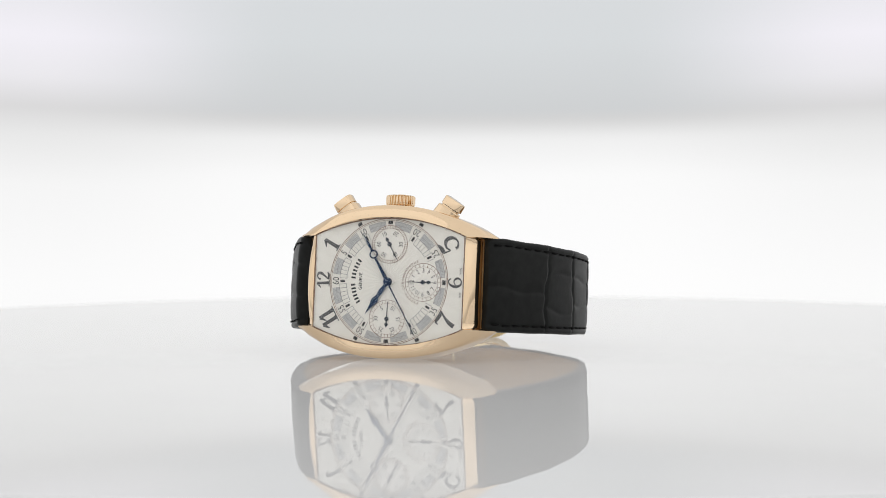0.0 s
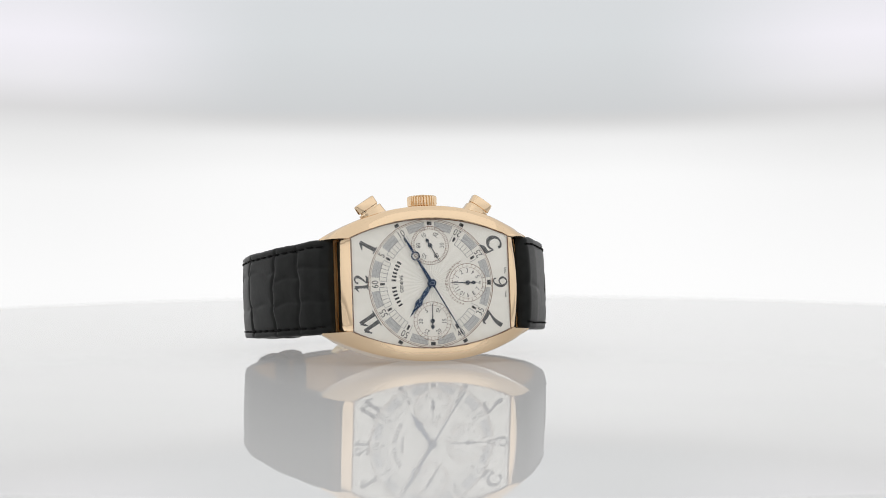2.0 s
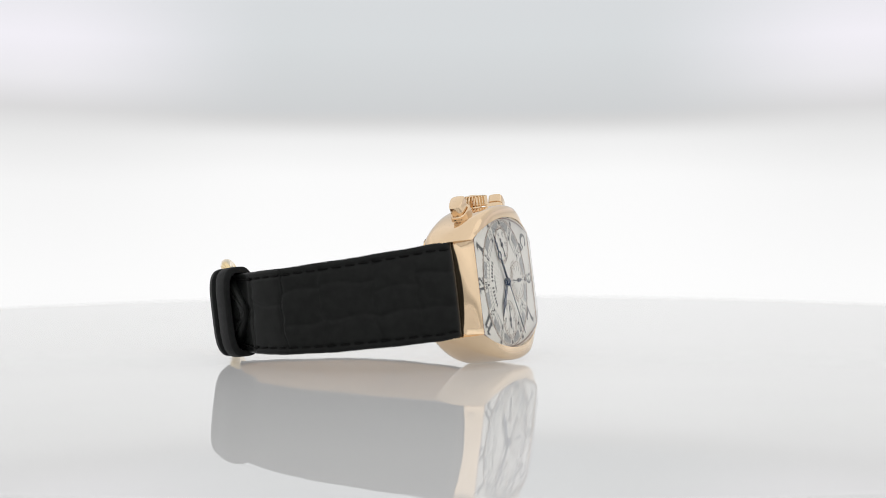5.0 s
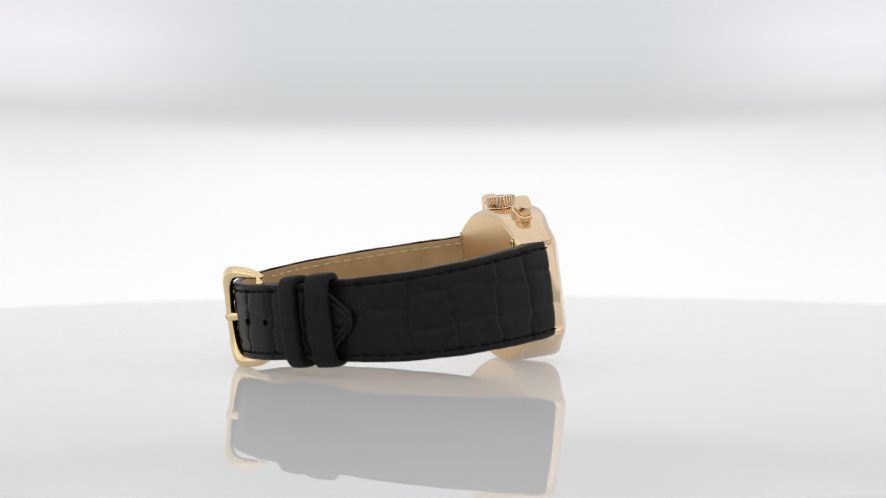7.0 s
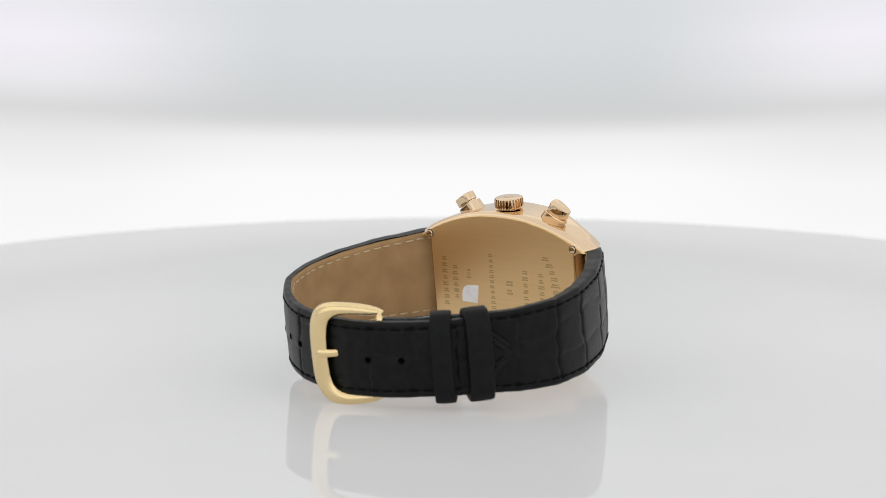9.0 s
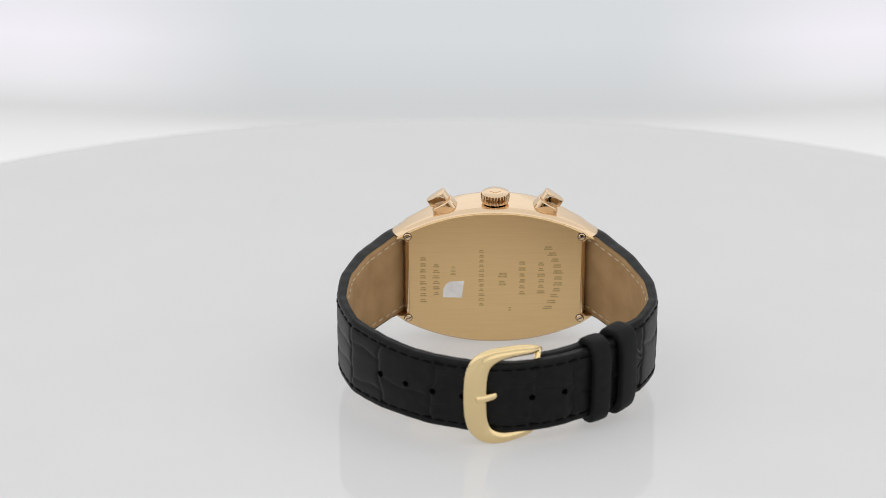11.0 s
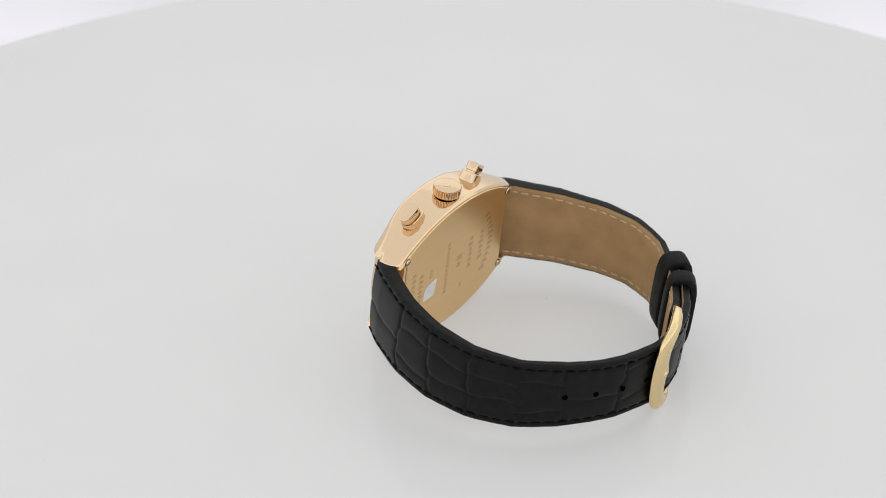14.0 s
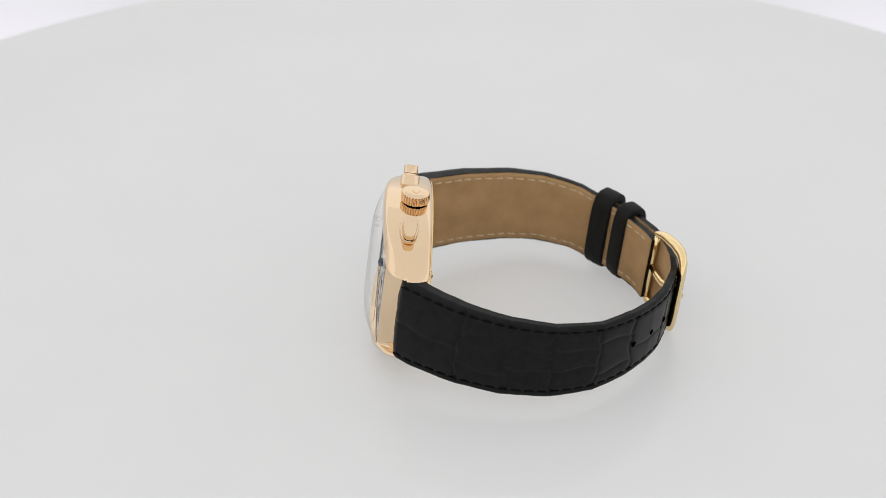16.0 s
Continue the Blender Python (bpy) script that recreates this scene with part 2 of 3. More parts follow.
# ---------- strap ----------
def spline(ctrl, step=0.5, crease=0.6):
    """Evenly spaced points, with their direction, along a stiff curve that bends most at the given ones."""
    p = [Vector(c) for c in ctrl]
    p = [p[0] * 2 - p[1]] + p + [p[-1] * 2 - p[-2]]
    fine = []
    for a, b, c, d in zip(p, p[1:], p[2:], p[3:]):
        for k in range(40):
            t = k / 40
            smooth = 0.5 * ((2 * b) + (c - a) * t + (2 * a - 5 * b + 4 * c - d) * t * t + (3 * b - a - 3 * c + d) * t ** 3)
            fine.append(smooth.lerp(b.lerp(c, t), crease))
    fine.append(p[-2])
    dist = [0.0]
    for a, b in zip(fine, fine[1:]):
        dist.append(dist[-1] + (b - a).length)
    n = max(2, int(dist[-1] / step))
    out = []
    x = np.interp(np.linspace(0, dist[-1], n + 1), dist, [q.x for q in fine])
    y = np.interp(np.linspace(0, dist[-1], n + 1), dist, [q.y for q in fine])
    for i in range(n + 1):
        a, b = max(0, i - 1), min(n, i + 1)
        tx, ty = x[b] - x[a], y[b] - y[a]
        l = math.hypot(tx, ty)
        out.append((x[i], y[i], tx / l, ty / l))
    return out, dist[-1]


LONG = [(23.9, 3.7), (27.7, 9.0), (32.8, 18.4), (35.8, 29.0), (35.9, 40.0), (32.4, 50.83), (25.7, 59.12), (20.15, 63.75), (14.2, 67.39), (5.0, 70.44), (-2.0, 70.84),
        (-7.5, 69.95), (-14.2, 67.39), (-24.2, 60.89), (-31.8, 52.22)]
SHORT = [(-23.9, 3.7), (-27.6, 9.2), (-32.8, 19.5), (-36.0, 31.0), (-36.0, 40.59), (-32.0, 50.06), (-23.3, 58.33), (-13.5, 65.03), (-8.5, 67.0)]


def sag(s, side):
    """How far the strap hangs down between the case and the buckle."""
    return (0.35 if side > 0 else 0.75) * -math.sin(math.pi * min(s, 66.0) / 66.0)


def furrows(ctrl, side):
    """The furrows between the large scales: those across the strap, where it bends, and one or two along it in each band."""
    rnd = random.Random(11 if side > 0 else 29)
    marks, run_s = [], 0.0
    for a, b in zip(ctrl, ctrl[1:]):
        if run_s - (marks[-1] if marks else 0.0) > 8:
            marks.append(run_s)
        run_s += math.dist(a, b)
    marks.append(run_s)
    across = []
    for a, b in zip([0.0] + marks, marks):
        n = max(1, round((b - a) / 12.0))
        across += [a + (b - a) * (i + 1) / n + (rnd.uniform(-0.9, 0.9) if i + 1 < n else 0.0) for i in range(n)]
    across = [(c, rnd.uniform(0.3, 0.9), rnd.uniform(0, 6), rnd.uniform(0.2, 0.36)) for c in across]
    along = []
    for k in range(len(across) + 1):
        start = -5.0 if k == 0 else across[k - 1][0]
        stop = run_s + 9 if k == len(across) else across[k][0]
        lines = [(rnd.uniform(-1.6, 1.6), rnd.uniform(-0.12, 0.12), rnd.uniform(0, 6))]
        if rnd.random() < 0.55:
            lines = [(rnd.uniform(-5.2, -2.6), rnd.uniform(-0.1, 0.1), rnd.uniform(0, 6)), (rnd.uniform(2.4, 5.0), rnd.uniform(-0.1, 0.1), rnd.uniform(0, 6))]
        along.append((start, stop, lines))
    return across, along


def scale_relief(s, w, plan):
    """Height of the padded scales at a place on the strap, with narrow furrows between them."""
    across, along = plan
    near = 9.0
    g = 0.0
    for c, bow, phase, deep in across:
        if abs(s - c) < 4:
            d = abs(s - c - bow * math.sin(w * 0.3 + phase) - 0.22 * math.sin(w * 1.1 + phase * 3))
            g -= deep * math.exp(-(d / 0.38) ** 2)
            near = min(near, d)
    for start, stop, lines in along:
        if start <= s < stop:
            for mid, slope, phase in lines:
                d = abs(w - mid - slope * (s - start) - 0.35 * math.sin(s * 0.55 + phase))
                g -= 0.16 * math.exp(-(d / 0.36) ** 2)
                near = min(near, d)
    return g - 0.1 * math.exp(-(near / 1.3) ** 2)


def ragged(s, side):
    """How far the cut edge wanders."""
    return 0.05 * math.sin(s * 0.43 + side) + 0.02 * math.sin(s * 1.37 + 2 * side)


def strap_mesh(ctrl, side, width, thick, tip):
    """Leather of one strap half: outer skin with scales and folded edges. side: +1 if the outside lies to the left of its run."""
    pts, length = spline(ctrl, 0.32)
    plan = furrows(ctrl, side)
    rows_o = []
    cols = 56
    for k, (x, y, tx, ty) in enumerate(pts):
        s = k / (len(pts) - 1) * length
        nx, ny = (ty * side, -tx * side)
        half, th = width(s) / 2, thick(s)
        if tip and length - s < 9:
            half = half * min(1.0, 0.16 + 0.84 * (max(0, (length - s) / 8)) ** 0.85)
        # the end that wraps the spring bar is rolled over
        roll = th / 2 * (1 - math.sqrt(max(0.0, 1 - max(0.0, 1 - (s + 0.15) / (th / 2)) ** 2)))
        row = []
        prof = [(-1.0, -th + roll), (-1.0, -th * 0.5)] + [(-1 + 2 * c / cols, None) for c in range(cols + 1)] + [(1.0, -th * 0.5), (1.0, -th + roll)]
        for q, d in prof:
            if d is None:
                e = 1 - abs(q)
                pad = -0.75 * abs(q) ** 3 * min(1, max(0.4, 1 - s / 60))
                relief = scale_relief(s, q * half, plan) * min(1.0, e * half / 1.6)
                stitch = -0.22 * math.exp(-((e * half - 1.5) / 0.4) ** 2)
                d = pad + relief + stitch - 0.35 * max(0, 1 - e * half / 0.6) ** 2 - roll
            z = q * half + (ragged(s, math.copysign(1.0, q)) if abs(q) > 0.93 else 0.0)
            row.append((x + nx * d, y + ny * d, z + 0.009 * y + sag(s, side)))
        rows_o.append(row)
    verts, faces = rings(rows_o, True, True, loop=False)
    return sharp(mesh_of("leather", verts, faces, LEATHER), 50)


def lining_mesh(ctrl, side, width, thick, tip):
    pts, length = spline(ctrl, 0.9)
    lay = []
    for k, (x, y, tx, ty) in enumerate(pts):
        s = k / (len(pts) - 1) * length
        nx, ny = (ty * side, -tx * side)
        half, th = width(s) / 2 - 0.3, thick(s) - 0.9 * max(0.0, 1 - s / 2.0)
        if tip and length - s < 9:
            half = half * min(1.0, 0.16 + 0.84 * (max(0, (length - s) / 8)) ** 0.85)
        lay.append([(x - nx * d, y - ny * d, q * half + 0.009 * y + sag(s, side)) for q, d in ((-1, th - 0.3), (-1, th + 0.12), (-0.9, th + 0.22), (0, th + 0.25), (0.9, th + 0.22), (1, th + 0.12), (1, th - 0.3))])
    verts, faces = rings(lay, True, True, loop=False)
    return mesh_of("lining", verts, faces, LINING)


def long_width(s):
    return 20.7 - 4.1 * min(1, max(0, s - 12) / 58) ** 1.15 + 0.6 * math.exp(-((s - 5) / 4) ** 2)


def long_thick(s):
    return 4.3 - 2.3 * min(1, s / 45)


long_strap = part("long_strap", strap_mesh(LONG, 1, long_width, long_thick, True), watch, "black alligator strap with holes, passed through the buckle")
part("lining", lining_mesh(LONG, 1, long_width, long_thick, True), long_strap, "tan suede strap lining")
short_strap = part("short_strap", strap_mesh(SHORT, -1, long_width, long_thick, False), watch, "black alligator strap holding the buckle and keepers")
part("lining", lining_mesh(SHORT, -1, long_width, long_thick, False), short_strap, "tan suede strap lining")



for x, y in ((23.0, 6.6), (-23.0, 6.6)):
    bar = [[(x + r * math.cos(a), y + r * math.sin(a), w) for a in np.linspace(0, 2 * math.pi, 16, endpoint=False)]
           for r, w in ((0.4, -10.4), (0.7, -10.1), (0.7, 10.1), (0.4, 10.4))]
    verts, faces = rings(bar, True, True)
    part("spring_bar", sharp(mesh_of("spring_bar", verts, faces, GOLD)), watch, "slim gold bar between the horns")


# ---------- dial ----------
INK = noisy("black_print", (0.02, 0.02, 0.021), (0.045, 0.045, 0.047), 900, rough=(0.5, 0.7))
GREY_INK = noisy("grey_print", (0.20, 0.20, 0.20), (0.30, 0.30, 0.29), 900, rough=(0.5, 0.7))
BROWN_INK = noisy("brown_print", (0.16, 0.085, 0.055), (0.24, 0.14, 0.09), 900, rough=(0.5, 0.7))
BLUED = noisy("blued_steel", (0.022, 0.036, 0.068), (0.032, 0.052, 0.095), 400, rough=(0.12, 0.22), metallic=1.0)
DARK_STEEL = noisy("dark_steel", (0.03, 0.035, 0.045), (0.05, 0.055, 0.07), 400, rough=(0.3, 0.4), metallic=0.6)


def clear_sheet(name):
    """Clear crystal: see-through, with the gloss of glass."""
    mt = Mat(name)
    tr = mt.t.nodes.new("ShaderNodeBsdfTransparent")
    gl = mt.t.nodes.new("ShaderNodeBsdfGlossy")
    gl.inputs["Roughness"].default_value = 0.01
    lw = mt.t.nodes.new("ShaderNodeLayerWeight")
    lw.inputs["Blend"].default_value = 0.5
    pw = mt.t.nodes.new("ShaderNodeMath")
    pw.operation = "POWER"
    pw.inputs[1].default_value = 5.0
    mt.link(lw.outputs["Facing"], pw.inputs[0])
    fr = mt.t.nodes.new("ShaderNodeMath")
    fr.operation = "MULTIPLY_ADD"
    fr.inputs[1].default_value, fr.inputs[2].default_value = 0.9, 0.035
    mt.link(pw.outputs[0], fr.inputs[0])
    mx = mt.t.nodes.new("ShaderNodeMixShader")
    mt.link(fr.outputs[0], mx.inputs[0])
    mt.link(tr.outputs[0], mx.inputs[1])
    mt.link(gl.outputs[0], mx.inputs[2])
    mt.link(mx.outputs[0], mt.t.nodes["Material Output"].inputs["Surface"])
    return mt.m


GLASS = clear_sheet("crystal_glass")
FACE = 1.15


def flat(name, polys, v, material, thick=0.03):
    """Thin printed or cut shapes lying at depth v: polygons in (x, z), drawn clockwise or not."""
    verts, faces = [], []
    for poly in polys:
        n, k = len(poly), len(verts)
        verts += [(x, v, z) for x, z in poly] + [(x, v - thick, z) for x, z in poly]
        faces += [tuple(range(k, k + n)), tuple(range(k + n, k + 2 * n))]
        faces += [(k + i, k + (i + 1) % n, k + n + (i + 1) % n, k + n + i) for i in range(n)]
    return mesh_of(name, verts, faces, material, smooth=False)


def sector(r0, r1, a0, a1, cx=0.0, cz=0.0, step=3.0):
    """A piece of a ring. Angles in degrees from 12 o'clock towards the crown."""
    n = max(1, int(abs(a1 - a0) / step))
    an = [radians(a0 + (a1 - a0) * i / n) for i in range(n + 1)]
    return [(cx - r1 * math.cos(a), cz + r1 * math.sin(a)) for a in an] + [(cx - r0 * math.cos(a), cz + r0 * math.sin(a)) for a in reversed(an)]


def ring_polys(r0, r1, cx=0.0, cz=0.0):
    return [sector(r0, r1, a, a + 45, cx, cz) for a in range(0, 360, 45)]


def stroke(a, b, w0, w1=None):
    w1 = w0 if w1 is None else w1
    dx, dz = b[0] - a[0], b[1] - a[1]
    l = math.hypot(dx, dz)
    nx, nz = -dz / l / 2, dx / l / 2
    return [(a[0] + nx * w0, a[1] + nz * w0), (b[0] + nx * w1, b[1] + nz * w1), (b[0] - nx * w1, b[1] - nz * w1), (a[0] - nx * w0, a[1] - nz * w0)]


opening = [i for _, i in OUT]
lay = [[(u * f, v, w * f) for u, w in opening] for f, v in ((1.01, FACE + 0.5), (1.01, FACE), (0.6, FACE), (0.25, FACE))]
verts, faces = rings(lay, True, True)
dial = part("dial", sharp(mesh_of("dial", verts, faces, DIAL), 30), watch, "silvered guilloche dial with black art deco numerals")


# Dark line painted for shade in the gap between bezel and crystal.
edge = [stroke(a, b, 0.16) for a, b in zip([(u * 0.994, w * 0.994) for u, w in opening], [(u * 0.994, w * 0.994) for u, w in opening[1:] + opening[:1]]) if math.dist(a, b) > 1e-4]
part("dial_gap_shade", flat("dial_gap_shade", edge, FACE - 0.15, BROWN_INK, 0.1), watch, "thin dark line painted for the gap shade round the dial")


def glyph_mesh(text, height, width, material, bold=0.0):
    """One number from the built-in font as a thin mesh centred on its middle."""
    cu = bpy.data.curves.new("glyph", "FONT")
    cu.body, cu.align_x, cu.align_y = text, "CENTER", "CENTER"
    cu.size, cu.extrude, cu.offset, cu.resolution_u = 1.0, 0.0, bold, 3
    ob = bpy.data.objects.new("glyph", cu)
    scene.collection.objects.link(ob)
    bpy.context.view_layer.update()
    me = bpy.data.meshes.new_from_object(ob.evaluated_get(bpy.context.evaluated_depsgraph_get()))
    bpy.data.objects.remove(ob)
    co = [v.co.copy() for v in me.vertices]
    x0, x1 = min(c.x for c in co), max(c.x for c in co)
    y0, y1 = min(c.y for c in co), max(c.y for c in co)
    sy = height / (y1 - y0)
    sx = sy * width
    for v in me.vertices:
        v.co = Vector(((v.co.x - (x0 + x1) / 2) * sx * 0.001, (v.co.y - (y0 + y1) / 2) * sy * 0.001, 0))
    me.materials.clear()
    me.materials.append(material)
    return me


GLYPHS = {}


def numeral(text, x, z, up, height, width, material, parent, bold=0.0, v=FACE - 0.04):
    key = (text, height, width, material.name)
    if key not in GLYPHS:
        GLYPHS[key] = glyph_mesh(text, height, width, material, bold)
    tx, tz = up
    m = Matrix(((tz, tx, 0, x * 0.001), (0, 0, -1, v * 0.001), (-tx, tz, 0, z * 0.001), (0, 0, 0, 1)))
    part("numeral", GLYPHS[key], parent, m=m)


def upright(a):
    """Where the top of a number points at that angle on a ring: outwards in the upper half, inwards in the lower."""
    x, z = -math.cos(radians(a)), math.sin(radians(a))
    return (x, z) if x <= 0.05 else (-x, -z)


NUMERAL_INK = noisy("charcoal_print", (0.065, 0.065, 0.065), (0.1, 0.1, 0.1), 900, rough=(0.5, 0.7))
# strokes of (across, up, breadth) in millimetres, thick and thin as from a broad pen
ONE = [[(-1.3, 0.75, 0.2), (-0.6, 1.35, 0.5), (0.0, 1.95, 0.62)], [(0.05, 2.0, 0.8), (0.1, 0.0, 0.8), (0.2, -1.95, 0.95)], [(-0.85, -1.95, 0.24), (1.1, -1.95, 0.24)]]
TWO = [[(-1.0, 0.9, 0.65), (-0.75, 1.6, 0.45), (0.05, 1.95, 0.4), (0.85, 1.5, 0.75), (0.75, 0.6, 0.8), (0.0, -0.5, 0.5), (-0.95, -1.6, 0.35)],
       [(-1.05, -1.7, 0.55), (0.5, -1.75, 0.62), (1.2, -1.3, 0.25)]]
FIVE = [[(-0.75, 1.75, 0.85), (0.4, 1.8, 0.8), (1.3, 2.25, 0.3)], [(-0.85, 1.9, 0.35), (-1.1, 0.2, 0.3)],
        [(-1.1, 0.2, 0.25), (0.0, 0.7, 0.45), (1.1, 0.2, 0.8), (1.3, -0.8, 0.85), (0.7, -1.8, 0.5), (-0.3, -2.1, 0.35), (-1.2, -1.6, 0.5), (-1.25, -1.0, 0.65)]]
SIX = [[(1.0, 1.25, 0.5), (0.5, 1.8, 0.3), (-0.35, 1.6, 0.4), (-1.0, 0.6, 0.65), (-1.1, -0.5, 0.7), (-0.6, -1.5, 0.5), (0.2, -1.75, 0.3), (0.95, -1.2, 0.5),
        (1.05, -0.35, 0.55), (0.4, 0.3, 0.35), (-0.4, 0.1, 0.25), (-0.95, -0.5, 0.2)]]
SEVEN = [[(-1.45, 1.1, 0.25), (-1.35, 1.75, 0.4), (-0.6, 1.85, 0.75), (0.4, 1.75, 0.8), (1.35, 2.0, 0.45)], [(1.35, 2.0, 0.3), (0.55, 0.5, 0.5), (0.1, -0.9, 0.8), (0.0, -2.2, 1.0)]]


def pen(points):
    """One stroke of a broad pen as a ribbon of short pieces along a smooth line."""
    p = [np.array(q) for q in points]
    p = [2 * p[0] - p[1]] + p + [2 * p[-1] - p[-2]]
    fine = []
    for a, b, c, d in zip(p, p[1:], p[2:], p[3:]):
        for t in np.linspace(0, 1, 6, endpoint=False):
            fine.append(0.5 * (2 * b + (c - a) * t + (2 * a - 5 * b + 4 * c - d) * t * t + (3 * b - a - 3 * c + d) * t ** 3))
    fine.append(p[-2])
    sides = []
    for i, q in enumerate(fine):
        g = fine[min(i + 1, len(fine) - 1)] - fine[max(i - 1, 0)]
        l = math.hypot(g[0], g[1]) or 1.0
        sides.append(((q[0] - g[1] / l * q[2] / 2, q[1] + g[0] / l * q[2] / 2), (q[0] + g[1] / l * q[2] / 2, q[1] - g[0] / l * q[2] / 2)))
    return [[a[0], b[0], b[1], a[1]] for a, b in zip(sides, sides[1:])]


def ribbon_mesh(polys, x, z, up, scale, v):
    tx, tz = up
    verts, faces = [], []
    for n, poly in enumerate(polys):
        k = len(verts)
        for lift in (0.0, 0.04):
            verts += [(x + (tz * gx + tx * gy) * scale, v - lift - 0.0004 * n, z + (-tx * gx + tz * gy) * scale) for gx, gy in poly]
        faces += [(k, k + 1, k + 2, k + 3), (k + 4, k + 5, k + 6, k + 7)] + [(k + i, k + (i + 1) % 4, k + 4 + (i + 1) % 4, k + 4 + i) for i in range(4)]
    return mesh_of("hour_numeral", verts, faces, NUMERAL_INK, smooth=False)


def shifted(strokes, dx):
    return [[(x + dx, y, w) for x, y, w in st] for st in strokes]


for strokes, x, z, a, scale in ((shifted(ONE, -1.1) + shifted(TWO, 1.15), -16.2, 0.2, 0, 0.76), (ONE, -14.5, 8.5, 30, 0.98), (shifted(ONE, -0.95) + shifted(ONE, 0.95), -14.5, -8.6, -30, 1.0),
                                (FIVE, 14.5, 8.5, 150, 1.08), (SIX, 16.3, 0.1, 180, 0.86), (SEVEN, 14.3, -8.7, 210, 1.05)):
    part("hour_numeral", ribbon_mesh([q for st in strokes for q in pen(st)], x, z, upright(a), scale, FACE - 0.03), dial)

SUBS = [(0.0, 8.58), (8.52, 0.0), (0.0, -8.5)]


def in_sub(x, z, r=4.75):
    return any(math.hypot(x - a, z - b) < r for a, b in SUBS)


lines, hatch, fill, marks = [], [], [], []
lines_b = ring_polys(14.42, 14.55) + ring_polys(14.12, 14.2)
for k in range(12):
    a = 30 * k
    c, sn = -math.cos(radians(a)), math.sin(radians(a))
    if k in (3, 6, 9):
        marks.append(stroke((c * 13.2, sn * 13.2), (c * 14.0, sn * 14.0), 1.1))
    else:
        marks.append(stroke((c * 10.8, sn * 10.8), (c * 11.9, sn * 11.9), 0.5))
        numeral(str(60 if k == 0 else 5 * k), c * 13.05, sn * 13.05, upright(a), 1.55, 0.82, INK, dial)
    if k in (2, 4, 8, 10):
        marks.append(stroke((c * 14.75, sn * 14.75), (c * 15.5, sn * 15.5), 1.0))
    lo, hi = a + (5.2 if k in (3, 6, 9) else 7.2), a + 30 - (5.2 if k + 1 in (3, 6, 9) else 7.2)
    fill.append(sector(12.15, 13.85, lo, hi))
    n = 12
    for i in range(n + 1):
        b = lo + (hi - lo) * i / n
        cb, sb = -math.cos(radians(b)), math.sin(radians(b))
        hatch.append(stroke((cb * 12.15, sb * 12.15), (cb * 13.85, sb * 13.85), 0.05 if 0 < i < n else 0.09))
    for r in (12.15, 13.85, 13.0):
        hatch.append(sector(r - 0.04, r + 0.04, lo, hi))
    for i in range(6):
        b = a + 3.5 + 23.0 * i / 5
        cb, sb = -math.cos(radians(b)), math.sin(radians(b))
        if not in_sub(cb * 11.2, sb * 11.2, 4.9):
            lines.append(stroke((cb * 10.35, sb * 10.35), (cb * 12.1, sb * 12.1), 0.1))
            if i < 5 and not in_sub(-math.cos(radians(b + 4.6)) * 10.35, math.sin(radians(b + 4.6)) * 10.35, 4.9):
                lines.append(sector(10.3, 10.4, b, b + 4.6))
                lines.append(sector(12.05, 12.13, b, b + 4.6))
part("minute_track", flat("minute_track", lines, FACE - 0.02, GREY_INK), dial, "thin grey minute cells")
part("track_ring", flat("track_ring", lines_b, FACE - 0.02, BROWN_INK), dial, "fine brown double ring")
HATCH_FILL = noisy("grey_hatch_tint", (0.47, 0.47, 0.46), (0.53, 0.53, 0.52), 900, rough=(0.5, 0.7))
part("hatch_field", flat("hatch_field", fill, FACE - 0.01, HATCH_FILL, 0.02), dial)
part("hatching", flat("hatching", hatch, FACE - 0.04, GREY_INK, 0.02), dial)
for poly in marks:
    part("hour_mark", flat("hour_mark", [poly], FACE - 0.03, INK, 0.04), dial)

SUB_FACE = noisy("silvered_subdial", (0.735, 0.71, 0.65), (0.765, 0.74, 0.68), 500, rough=(0.4, 0.5))


def subdial(cx, cz, labels, ticks, fine):
    disc = [[(cx + r * math.cos(a), v, cz + r * math.sin(a)) for a in np.linspace(0, 2 * math.pi, 56, endpoint=False)]
            for r, v in ((4.35, FACE - 0.045), (4.2, FACE - 0.06), (3.4, FACE - 0.035), (1.5, FACE - 0.03))]
    verts, faces = rings(disc, True, True)
    sd = part("subdial", mesh_of("subdial", verts, faces, SUB_FACE, smooth=False), dial, "small round register with printed scale")
    polys = ring_polys(4.28, 4.38, cx, cz) + ring_polys(3.52 if not fine else 3.72, 3.58 if not fine else 3.78, cx, cz)
    for i in range(ticks):
        a = radians(360 * i / ticks)
        polys.append(stroke((cx - 3.55 * math.cos(a), cz + 3.55 * math.sin(a)), (cx - 4.3 * math.cos(a), cz + 4.3 * math.sin(a)), 0.07))
    part("register_scale", flat("register_scale", polys, FACE - 0.07, BROWN_INK, 0.02), sd)
    for a, text in labels:
        numeral(text, cx - 2.75 * math.cos(radians(a)), cz + 2.75 * math.sin(radians(a)), upright(a), 1.0, 0.85, INK, sd, v=FACE - 0.09)
    return sd


subdial(*SUBS[0], [(0, "60"), (60, "10"), (120, "20"), (180, "30"), (240, "40"), (300, "50")], 60, True)
subdial(*SUBS[1], [(30 * h, str(h)) for h in range(1, 13)], 24, False)
subdial(*SUBS[2], [(60, "5"), (120, "10"), (180, "15"), (240, "20"), (300, "25"), (0, "30")], 30, False)


